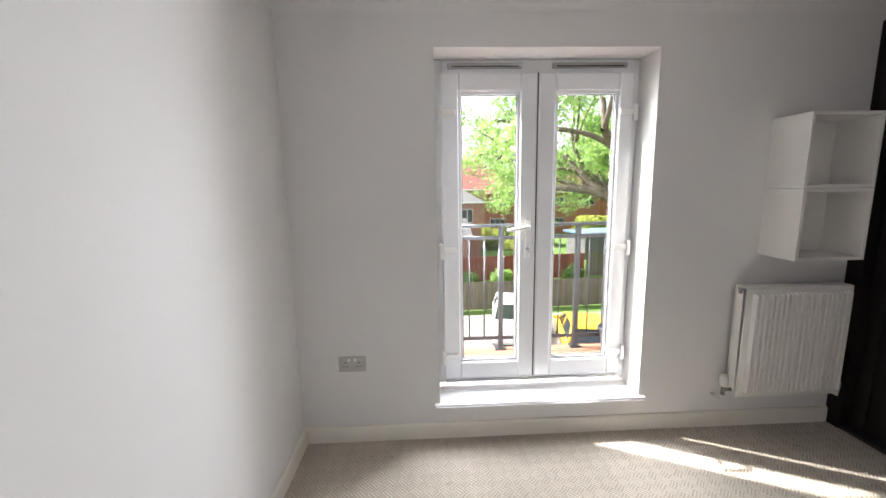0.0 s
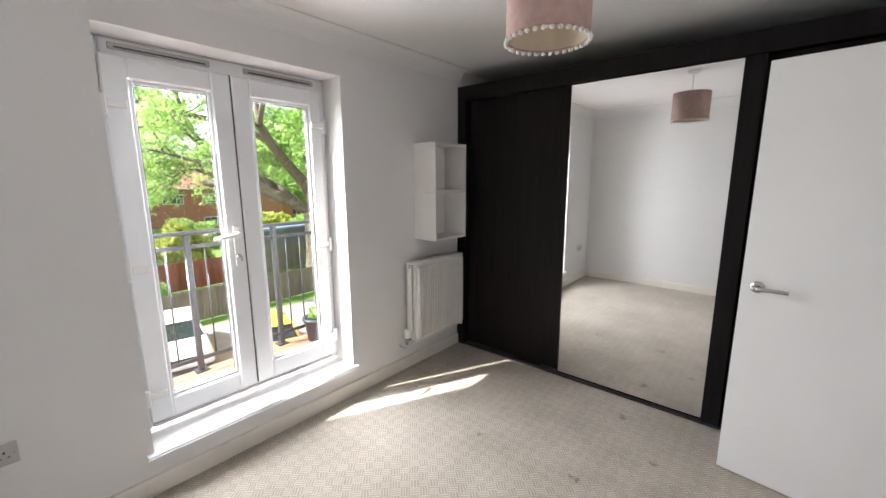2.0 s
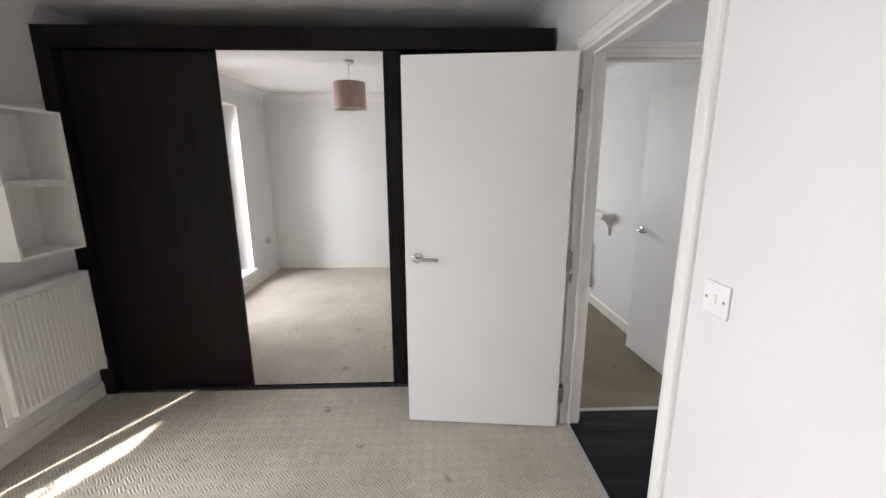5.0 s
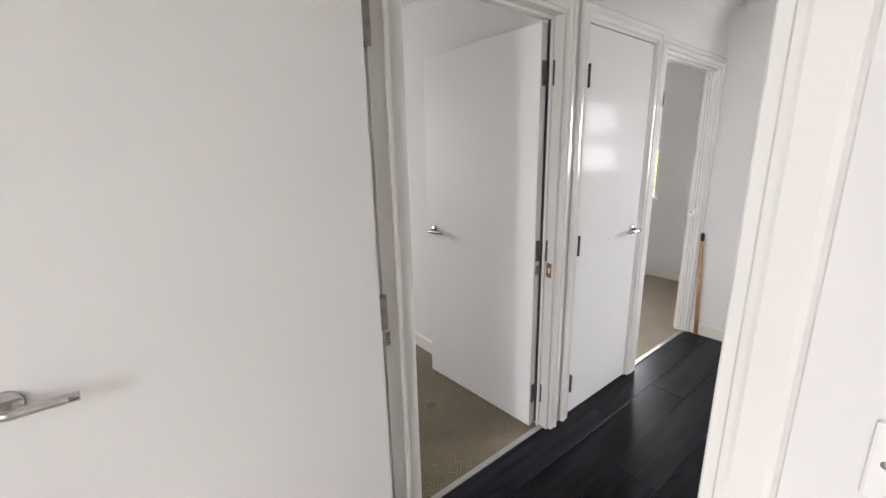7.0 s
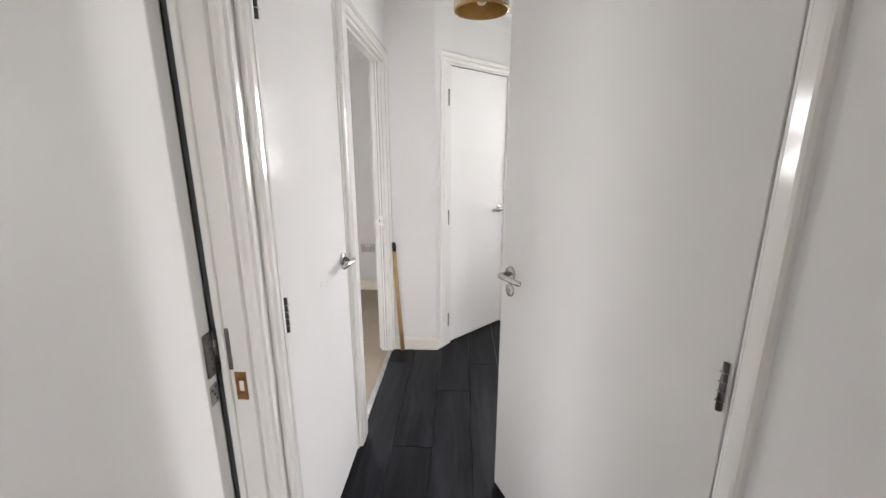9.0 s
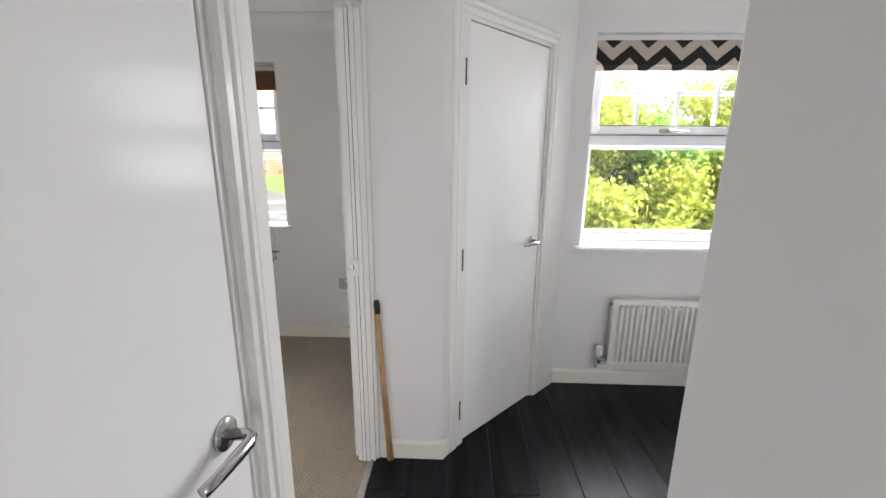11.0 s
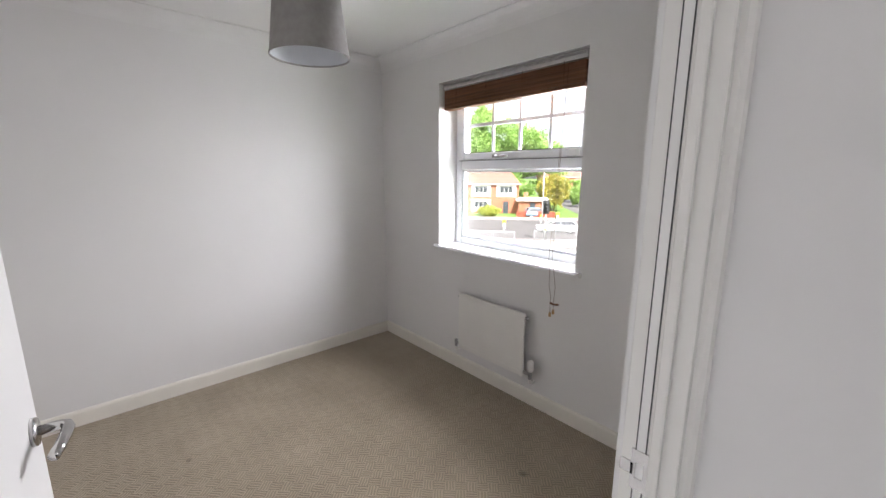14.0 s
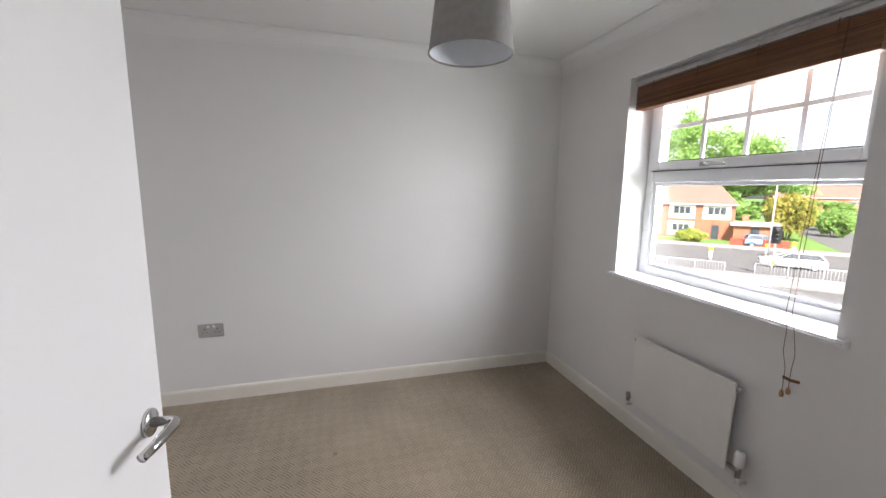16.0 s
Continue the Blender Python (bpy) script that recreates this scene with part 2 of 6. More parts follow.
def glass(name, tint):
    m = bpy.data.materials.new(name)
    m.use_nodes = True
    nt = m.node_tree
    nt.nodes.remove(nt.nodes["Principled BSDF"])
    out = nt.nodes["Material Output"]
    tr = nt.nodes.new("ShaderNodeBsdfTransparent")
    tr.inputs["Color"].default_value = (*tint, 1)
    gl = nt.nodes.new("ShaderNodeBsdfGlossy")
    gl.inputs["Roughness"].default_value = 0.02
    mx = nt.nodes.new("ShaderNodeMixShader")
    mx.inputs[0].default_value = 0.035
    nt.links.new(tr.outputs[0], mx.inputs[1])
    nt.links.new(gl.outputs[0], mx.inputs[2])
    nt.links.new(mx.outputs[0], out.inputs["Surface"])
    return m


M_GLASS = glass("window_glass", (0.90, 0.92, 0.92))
M_CARGLASS = mat("car_glass", (0.02, 0.025, 0.03), 0.05, vary=0.05, spec=0.8)
M_MIRROR = mat("mirror_silver", (0.90, 0.905, 0.90), 0.015, metal=1.0, vary=0.0)


def zigzag(name):
    m = bpy.data.materials.new(name)
    m.use_nodes = True
    nt = m.node_tree
    b = nt.nodes["Principled BSDF"]
    b.inputs["Roughness"].default_value = 0.95
    co = nt.nodes.new("ShaderNodeTexCoord")
    sp = nt.nodes.new("ShaderNodeSeparateXYZ")
    nt.links.new(co.outputs["Object"], sp.inputs[0])

    def math_node(op, a, bb):
        n = nt.nodes.new("ShaderNodeMath")
        n.operation = op
        for k, v in ((0, a), (1, bb)):
            if isinstance(v, (int, float)):
                n.inputs[k].default_value = v
            else:
                nt.links.new(v, n.inputs[k])
        return n.outputs[0]

    no = nt.nodes.new("ShaderNodeTexNoise")
    no.inputs["Scale"].default_value = 90
    nt.links.new(co.outputs["Object"], no.inputs["Vector"])
    tri = math_node("PINGPONG", sp.outputs["X"], 0.092)
    wob = math_node("MULTIPLY", no.outputs["Fac"], 0.012)
    v = math_node("ADD", math_node("ADD", sp.outputs["Z"], math_node("MULTIPLY", tri, 0.85)), wob)
    band = math_node("PINGPONG", math_node("ADD", v, 10.0), 0.062)
    fac = math_node("GREATER_THAN", band, 0.031)
    mx = nt.nodes.new("ShaderNodeMix")
    mx.data_type = "RGBA"
    mx.inputs["A"].default_value, mx.inputs["B"].default_value = (0.012, 0.011, 0.012, 1), (0.50, 0.44, 0.38, 1)
    nt.links.new(fac, mx.inputs["Factor"])
    nt.links.new(mx.outputs["Result"], b.inputs["Base Color"])
    return m


M_ZIG = zigzag("zigzag_fabric")


# ---------- mesh helpers ----------
def bm_box(bm, lo, hi):
    x0, y0, z0 = lo
    x1, y1, z1 = hi
    v = [bm.verts.new(p) for p in ((x0, y0, z0), (x1, y0, z0), (x1, y1, z0), (x0, y1, z0), (x0, y0, z1), (x1, y0, z1), (x1, y1, z1), (x0, y1, z1))]
    for f in ((3, 2, 1, 0), (4, 5, 6, 7), (0, 1, 5, 4), (1, 2, 6, 5), (2, 3, 7, 6), (3, 0, 4, 7)):
        bm.faces.new([v[i] for i in f])
    return v


def box(lo, hi, bevel=0.0, seg=2):
    bm = bmesh.new()
    lo, hi = tuple(map(min, lo, hi)), tuple(map(max, lo, hi))
    bm_box(bm, lo, hi)
    if bevel:
        bmesh.ops.bevel(bm, geom=bm.edges[:], offset=bevel, segments=seg, affect="EDGES", profile=0.5)
    return bm


def boxes(items, bevel=0.0):
    bm = bmesh.new()
    for lo, hi in items:
        bm_box(bm, tuple(map(min, lo, hi)), tuple(map(max, lo, hi)))
    if bevel:
        bmesh.ops.bevel(bm, geom=bm.edges[:], offset=bevel, segments=1, affect="EDGES")
    return bm


def tube(path, r, n=8, closed=False, ends=True):
    """A round bar of radius r (or a radius a point) along a line of points."""
    bm = bmesh.new()
    pts = [Vector(p) for p in path]
    rings = []
    up = Vector((0, 0, 1))
    for i, p in enumerate(pts):
        t = (pts[min(i + 1, len(pts) - 1)] - pts[max(i - 1, 0)]).normalized()
        a = t.cross(up if abs(t.z) < 0.9 else Vector((1, 0, 0))).normalized()
        b = t.cross(a).normalized()
        rr = r[i] if isinstance(r, (list, tuple)) else r
        rings.append([bm.verts.new(p + a * (math.cos(k * 2 * math.pi / n) * rr) + b * (math.sin(k * 2 * math.pi / n) * rr)) for k in range(n)])
    for i in range(len(rings) - 1):
        for k in range(n):
            bm.faces.new((rings[i][k], rings[i][(k + 1) % n], rings[i + 1][(k + 1) % n], rings[i + 1][k]))
    if ends:
        bm.faces.new(rings[0][::-1])
        bm.faces.new(rings[-1])
    bmesh.ops.recalc_face_normals(bm, faces=bm.faces[:])
    for f in bm.faces:
        f.smooth = True
    return bm


def lathe(profile, n=32, axis_point=(0, 0, 0)):
    """A turned shape: (radius, height) pairs round the z axis."""
    bm = bmesh.new()
    ox, oy, oz = axis_point
    rings = [[bm.verts.new((ox + r * math.cos(2 * math.pi * k / n), oy + r * math.sin(2 * math.pi * k / n), oz + z)) for k in range(n)] for r, z in profile]
    for i in range(len(rings) - 1):
        for k in range(n):
            f = bm.faces.new((rings[i][k], rings[i][(k + 1) % n], rings[i + 1][(k + 1) % n], rings[i + 1][k]))
            f.smooth = True
    bmesh.ops.recalc_face_normals(bm, faces=bm.faces[:])
    return bm


def sweep(path, profile, n):
    """A moulding: profile (a, b) pairs, a to the left of the way seen against n, b along n; mitred at the turns of a flat path."""
    bm = bmesh.new()
    n = Vector(n)
    pts = [Vector(p) for p in path]
    rings = []
    for i, p in enumerate(pts):
        t0 = (pts[i] - pts[i - 1]).normalized() if i else (pts[1] - pts[0]).normalized()
        t1 = (pts[i + 1] - pts[i]).normalized() if i < len(pts) - 1 else t0
        s0, s1 = n.cross(t0), n.cross(t1)
        s = (s0 + s1) / (1 + s0.dot(s1))
        rings.append([bm.verts.new(p + s * a + n * b) for a, b in profile])
    k = len(profile)
    for i in range(len(rings) - 1):
        for j in range(k):
            bm.faces.new((rings[i][j], rings[i][(j + 1) % k], rings[i + 1][(j + 1) % k], rings[i + 1][j]))
    bm.faces.new(rings[0][::-1])
    bm.faces.new(rings[-1])
    bmesh.ops.recalc_face_normals(bm, faces=bm.faces[:])
    return bm


def prism(poly, z0, z1):
    bm = bmesh.new()
    lo = [bm.verts.new((x, y, z0)) for x, y in poly]
    hi = [bm.verts.new((x, y, z1)) for x, y in poly]
    bm.faces.new(lo[::-1])
    bm.faces.new(hi)
    for i in range(len(poly)):
        j = (i + 1) % len(poly)
        bm.faces.new((lo[i], lo[j], hi[j], hi[i]))
    bmesh.ops.recalc_face_normals(bm, faces=bm.faces[:])
    return bm


def mesh_of(name, bm, material):
    me = bpy.data.meshes.new(name)
    bm.to_mesh(me)
    bm.free()
    me.materials.append(material)
    return me


def part(name, bm, material, parent, label=""):
    ob = new(name, mesh_of(name, bm, material))
    ob.parent = parent
    if label:
        ob["label"] = label
    return ob


def thing(name, label, category, at=None, group="", kind=""):
    ob = new(name)
    ob.empty_display_size = 0.1
    if at is not None:
        ob.matrix_basis = at
    return tagged(ob, label, category, group, kind)


def single(name, bm, material, label, category, kind="", group=""):
    return tagged(new(name, mesh_of(name, bm, material)), label, category, group, kind)


def structure(name, bm, material, label, category):
    return single(name, bm, material, label, category, "structure")


# ---------- the shell of the flat ----------
CEIL = 2.31
AX0, AX1, AY0, AY1 = -0.43, 3.20, -0.455, 2.385      # bedroom with the wardrobe
HX0, HX1 = 1.255, 2.255                              # hall
R2X, R2Y0, R2Y1 = 5.4, -1.445, 1.9                   # second bedroom
R3X0, R3X1, R3Y0, R3Y1 = 2.355, 4.985, -4.465, -1.55  # third bedroom
LY0 = -3.90                                          # landing's window wall
LX0 = -0.75
LEAF_W, LEAF_H = 0.826, 1.940


def wall_x(name, x0, x1, y0, y1, holes=(), z0=0.0, z1=CEIL, label="white painted plaster wall", material=None):
    """A wall that runs along y between the planes x0 and x1; holes are (y0, y1, z0, z1)."""
    items, y = [], y0
    for a, b, c, d in sorted(holes):
        items.append(((x0, y, z0), (x1, a, z1)))
        if c > z0:
            items.append(((x0, a, z0), (x1, b, c)))
        items.append(((x0, a, d), (x1, b, z1)))
        y = b
    items.append(((x0, y, z0), (x1, y1, z1)))
    return structure(name, boxes(items), material or M_WALL, label, "wall")


def wall_y(name, y0, y1, x0, x1, holes=(), z0=0.0, z1=CEIL, label="white painted plaster wall", material=None):
    items, x = [], x0
    for a, b, c, d in sorted(holes):
        items.append(((x, y0, z0), (a, y1, z1)))
        if c > z0:
            items.append(((a, y0, z0), (b, y1, c)))
        items.append(((a, y0, d), (b, y1, z1)))
        x = b
    items.append(((x, y0, z0), (x1, y1, z1)))
    return structure(name, boxes(items), material or M_WALL, label, "wall")


# french doors' opening, windows
FD = (0.323, 1.451, 0.19, 2.063)
W3 = (3.16, 4.27, 0.885, 2.03)
WL = (0.04, 1.16, 0.885, 2.05)
W2 = (-0.2, 1.2, 0.9, 2.05)
# door openings in the walls (clear opening plus lining)
DA = (1.292, 2.20)
D2 = (-1.435, -0.545)
CUP = (-2.235, -1.562)
D3 = (-3.20, -2.287)
HEAD = 1.982

wall_y("wall_window_bedroom", AY1, AY1 + 0.262, AX0 - 0.1, AX1 + 0.1, [FD], label="white plaster wall round the french doors")
wall_x("wall_left_bedroom", AX0 - 0.1, AX0, AY0 - 0.1, AY1)
wall_x("wall_behind_wardrobe", AX1, AX1 + 0.1, AY0 - 0.105, AY1)
wall_y("wall_door_bedroom", AY0 - 0.105, AY0, AX0, AX1, [(DA[0], DA[1], 0, HEAD)], label="white plaster wall with the bedroom doorway")
wall_x("wall_hall_doors", HX1, HX1 + 0.1, -3.21, AY0 - 0.105, [(D2[0], D2[1], 0, HEAD), (CUP[0], CUP[1], 0, HEAD), (D3[0], D3[1], 0, 1.955)], label="white hall wall with three doorways")
wall_x("wall_hall_west", HX0 - 0.1, HX0, -2.26, AY0 - 0.105, [(-2.15, -1.278, 0, HEAD)], label="white hall wall with an open doorway")
structure("wall_hall_end", prism([(2.355, -3.21), (1.945, -3.21), (1.945 - 0.03, -3.24), (1.945 - 0.10, -3.31), (2.0, -3.34), (2.355, -3.34)], 0, CEIL), M_WALL, "white plaster wall end beside the diagonal cupboard", "wall")
# diagonal wall with the narrow cupboard door
DIAG0, DIAG1 = Vector((1.945, -3.225, 0)), Vector((1.27, -3.90, 0))
DU = (DIAG1 - DIAG0).normalized()
DN = Vector((DU.y, -DU.x, 0))
DLEN = (DIAG1 - DIAG0).length


def diag_m(s, off=0.0):
    """Pose on the diagonal wall: x runs along it back to the hall's corner, y out of it into the hall; s from the hall's corner."""
    o = DIAG0 + DU * s + DN * off
    return Matrix(((-DU.x, DN.x, 0, o.x), (-DU.y, DN.y, 0, o.y), (0, 0, 1, 0), (0, 0, 0, 1)))


FAR0, FAR1 = 0.105, 0.715
wd = structure("wall_diagonal", boxes([((0, -0.1, 0), (DLEN - FAR1 - 0.02, 0, CEIL)), ((DLEN - FAR0 + 0.02, -0.1, 0), (DLEN, 0, CEIL)), ((DLEN - FAR1 - 0.02, -0.1, 1.963), (DLEN - FAR0 + 0.02, 0, CEIL))]), M_WALL, "white diagonal wall with a narrow cupboard door", "wall")
wd.matrix_basis = diag_m(DLEN)
structure("wall_cupboard_back", prism([(2.355, -3.9), (1.3, -3.9), (1.3, -4.0), (2.355, -4.0)], 0, CEIL), M_WALL, "plain white wall inside the cupboard", "wall")
wall_y("wall_window_landing", LY0 - 0.245, LY0, LX0 - 0.1, 1.30, [WL], label="white landing wall with a window")
wall_x("wall_landing_west", LX0 - 0.1, LX0, LY0, -2.26)
wall_y("wall_landing_north", -2.26, -2.16, LX0 - 0.1, HX0 - 0.1)
wall_x("wall_closet_back", 0.30, 0.40, -2.16, AY0 - 0.105)
# second bedroom
wall_y("wall_south_second_room", R2Y0 - 0.09, R2Y0, HX1 + 0.1, R2X)
wall_x("wall_east_second_room", R2X, R2X + 0.25, R2Y0 - 0.09, R2Y1, [W2], label="white plaster wall with a window")
wall_y("wall_north_second_room", R2Y1, R2Y1 + 0.1, AX1 + 0.1, R2X + 0.25)
# third bedroom
wall_y("wall_window_third_room", R3Y0 - 0.245, R3Y0, R3X0 - 0.1, R3X1 + 0.1, [W3], label="white plaster wall with a window")
wall_x("wall_east_third_room", R3X1, R3X1 + 0.1, R3Y0, R3Y1)
wall_x("wall_west_third_room", R3X0 - 0.1, R3X0, R3Y0, -3.34)
# floors and ceiling
structure("floor_bedroom", boxes([((AX0, AY0, -0.05), (AX1, AY1, 0.0)), ((DA[0], AY0 - 0.05, -0.05), (DA[1], AY0, 0.0))]), M_CARPET, "beige loop-pile carpet with diagonal weave", "carpet")
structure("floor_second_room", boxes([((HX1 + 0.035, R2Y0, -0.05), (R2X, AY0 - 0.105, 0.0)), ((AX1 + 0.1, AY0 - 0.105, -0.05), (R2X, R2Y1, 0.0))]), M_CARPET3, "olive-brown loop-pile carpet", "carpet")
structure("floor_third_room", boxes([((R3X0, R3Y0, -0.05), (R3X1, R3Y1, 0.0)), ((HX1 + 0.035, D3[0], -0.05), (R3X0, D3[1], 0.0))]), M_CARPET2, "brown loop-pile carpet with small stains", "carpet")
structure("subfloor", box((LX0 - 0.1, LY0 - 0.1, -0.20), (R2X, AY1, -0.052)), M_SOIL, "dark floor slab under the coverings", "floor")
structure("ceiling", box((LX0 - 0.1, R3Y0 - 0.28, CEIL), (R2X + 0.25, AY1 + 0.28, CEIL + 0.12)), M_CEIL, "flat white painted ceiling", "ceiling")

# coving and skirting; each path keeps its room on the left
COVE = [(0, 0), (0.0, -0.090)] + [(0.001 + 0.086 * (1 - math.cos(a)), -0.090 + 0.086 * math.sin(a)) for a in (0.2, 0.45, 0.7, 0.95, 1.2, 1.45)] + [(0.090, -0.006), (0.090, 0)]
SKIRT = [(0, 0), (0.016, 0), (0.016, 0.078), (0.012, 0.088), (0.006, 0.092), (0, 0.092)]


def coving(path):
    structure("coving", sweep([(x, y, CEIL) for x, y in path], COVE, (0, 0, 1)), M_CEIL, "white plaster coving along the ceiling", "coving")


def skirting(path, h=1.0):
    structure("baseboard", sweep([(x, y, 0) for x, y in path], [(a, b * h) for a, b in SKIRT], (0, 0, 1)), M_SKIRT, "cream painted timber skirting board", "skirting board")


coving([(2.62, AY1), (AX0, AY1), (AX0, AY0), (AX1, AY0)])
coving([(HX1, -3.21), (HX1, AY0 - 0.105), (HX0, AY0 - 0.105), (HX0, -2.26), (LX0, -2.26), (LX0, LY0), (1.27, LY0), (1.945, -3.225), (1.96, -3.21), (HX1 - 0.1, -3.21)])
coving([(R3X0, R3Y0), (R3X1, R3Y0), (R3X1, R3Y1), (R3X0, R3Y1)])
coving([(HX1 + 0.1, R2Y0), (R2X, R2Y0), (R2X, R2Y1)])
skirting([(2.60, AY1), (AX0, AY1), (AX0, AY0), (DA[0] - 0.062, AY0)])
skirting([(DA[1] + 0.06, AY0), (2.6, AY0)])
skirting([(R3X0, R3Y0), (R3X1, R3Y0), (R3X1, R3Y1), (R3X0, R3Y1)])
skirting([(2.42, R2Y0), (R2X, R2Y0), (R2X, R2Y1)])
skirting([(HX0, AY0 - 0.105), (HX0, -1.215)])
skirting([(LX0, -2.26), (LX0, LY0), (1.27, LY0), tuple((DIAG1 - DU * (DLEN - FAR1 - 0.065))[:2])])
skirting([tuple((DIAG0 + DU * (FAR0 - 0.068))[:2]), (1.945, -3.21), (HX1 - 0.02, -3.21)])


# ---------- doorways ----------
PLAIN_ARCH = [(0.004, 0), (0.004, 0.008), (0.007, 0.012), (0.015, 0.0135), (0.020, 0.016), (0.052, 0.018), (0.059, 0.016), (0.063, 0.009), (0.064, 0.0)]
ARCH = [(0.004, 0), (0.004, 0.010), (0.010, 0.016), (0.024, 0.018), (0.030, 0.014), (0.036, 0.020), (0.052, 0.020), (0.060, 0.014), (0.062, 0.0)]


def frame_matrix(origin, u, n):
    """x along u, y along n (out of the wall), z up."""
    u, n = Vector(u), Vector(n)
    return Matrix(((u.x, n.x, 0, origin[0]), (u.y, n.y, 0, origin[1]), (0, 0, 1, 0), (0, 0, 0, 1)))


def door_frame(name, m, w, depth, label, stop_at, faces=(1, 1), strike=None, head=HEAD, moulding=None):
    """Lining, stops and architraves of a doorway w wide; y 0 is the face that n points from, the wall goes to -depth."""
    root = thing(name, label, "door frame", m, kind="structure")
    t, h = 0.03, head
    part("jamb", box((-t, -depth - 0.002, 0), (0, 0.002, h), 0.002), M_WOODWORK, root)
    part("jamb", box((w, -depth - 0.002, 0), (w + t, 0.002, h), 0.002), M_WOODWORK, root)
    part("head_jamb", box((0, -depth - 0.002, h - t), (w, 0.002, h), 0.002), M_WOODWORK, root)
    s0, s1 = stop_at
    part("door_stop", boxes([((0, s0, 0), (0.012, s1, h - t)), ((w - 0.012, s0, 0), (w, s1, h - t)), ((0.012, s0, h - t - 0.012), (w - 0.012, s1, h - t))], 0.002), M_WOODWORK, root)
    for side in (0, 1):
        if faces[side]:
            path = [(-0.012, 0, 0), (-0.012, 0, h - 0.018), (w + 0.012, 0, h - 0.018), (w + 0.012, 0, 0)]
            if side == 0:
                prof, y, nn = moulding or ARCH, 0.0, (0, 1, 0)
                path = path[::-1]
            else:
                prof, y, nn = ARCH, -depth, (0, -1, 0)
            path = [(p[0], y, p[2]) for p in path]
            bm = sweep(path, [(-a, b) for a, b in prof], nn)
            # the moulding lies outside the opening
            inside = [v for v in bm.verts if 0.02 < v.co.x < w - 0.02]
            if inside:
                bm.free()
                bm = sweep(path, prof, nn)
            part("architrave", bm, M_WOODWORK, root)
    if strike:
        x, y, z, mt = strike
        d = 1 if x < w / 2 else -1
        if mt is M_CHROME:
            part("strike_lip", box((x + d * 0.003, y + 0.008, z - 0.011), (x, y + 0.030, z + 0.011), 0.001), mt, root, "bright latch strike lip")
            part("latch_hole", box((x, y - 0.006, z - 0.014), (x + d * 0.001, y + 0.006, z + 0.014)), M_RUBBER, root)
            for sx, tx in ((0, 1), (w, -1)):
                part("seal", box((sx + tx * 0.0012, y - 0.0065, 0.0), (sx, y + 0.0065, h - t)), M_WHITEPL, root, "pale seal strip with dark edges")
                for ys in (y - 0.0083, y + 0.0065):
                    part("seal_edge", box((sx + tx * 0.0016, ys, 0.0), (sx, ys + 0.0018, h - t)), M_DARKSTEEL, root)
        part("strike_plate", boxes([((x, y - 0.013, z - 0.035), (x + d * 0.003, y + 0.013, z - 0.014)), ((x, y - 0.013, z + 0.014), (x + d * 0.003, y + 0.013, z + 0.035)), ((x, y - 0.013, z - 0.014), (x + d * 0.003, y - 0.006, z + 0.014)), ((x, y + 0.006, z - 0.014), (x + d * 0.003, y + 0.013, z + 0.014))]), mt, root, "small worn metal strike plate")
    return root


def lever(parent, x, z, y, out, way, lock=False):
    """Lever handle on a round rose: on the face at y, standing out along out, the grip pointing along way."""
    h = part("door_handle", lathe_y(0.027, 0.009, x, y, z, out), M_CHROME, parent, "polished chrome lever handle on a round rose")
    y1, y2 = y + out * 0.009, y + out * 0.052
    part("lever", tube([(x, y1, z), (x, y + out * 0.04, z), (x + way * 0.006, y2 - out * 0.003, z), (x + way * 0.018, y2, z), (x + way * 0.05, y2 - out * 0.001, z + 0.002), (x + way * 0.085, y2 - out * 0.006, z + 0.001), (x + way * 0.112, y2 - out * 0.013, z - 0.001)], [0.0095, 0.0095, 0.010, 0.010, 0.0098, 0.0095, 0.009], 12), M_CHROME, h)
    if lock:
        part("lock_rose", lathe_y(0.024, 0.007, x, y, z - 0.062, out), M_CHROME, h)
        part("coin_slot", box((x - 0.004, y + out * 0.0072, z - 0.07), (x + 0.004, y + out * 0.0125, z - 0.054), 0.001), M_STEEL, h)
    return h


def lathe_y(r, t, x, y, z, out):
    bm = lathe([(0.0005, 0), (r, 0), (r, t * 0.7), (r * 0.92, t), (0.0005, t)], 28)
    bmesh.ops.transform(bm, matrix=Matrix.Translation((x, y, z)) @ Matrix.Rotation(radians(-90 * out), 4, "X"), verts=bm.verts)
    bmesh.ops.recalc_face_normals(bm, faces=bm.faces[:])
    return bm


HINGE_Z = (1.735, 0.955, 0.195)


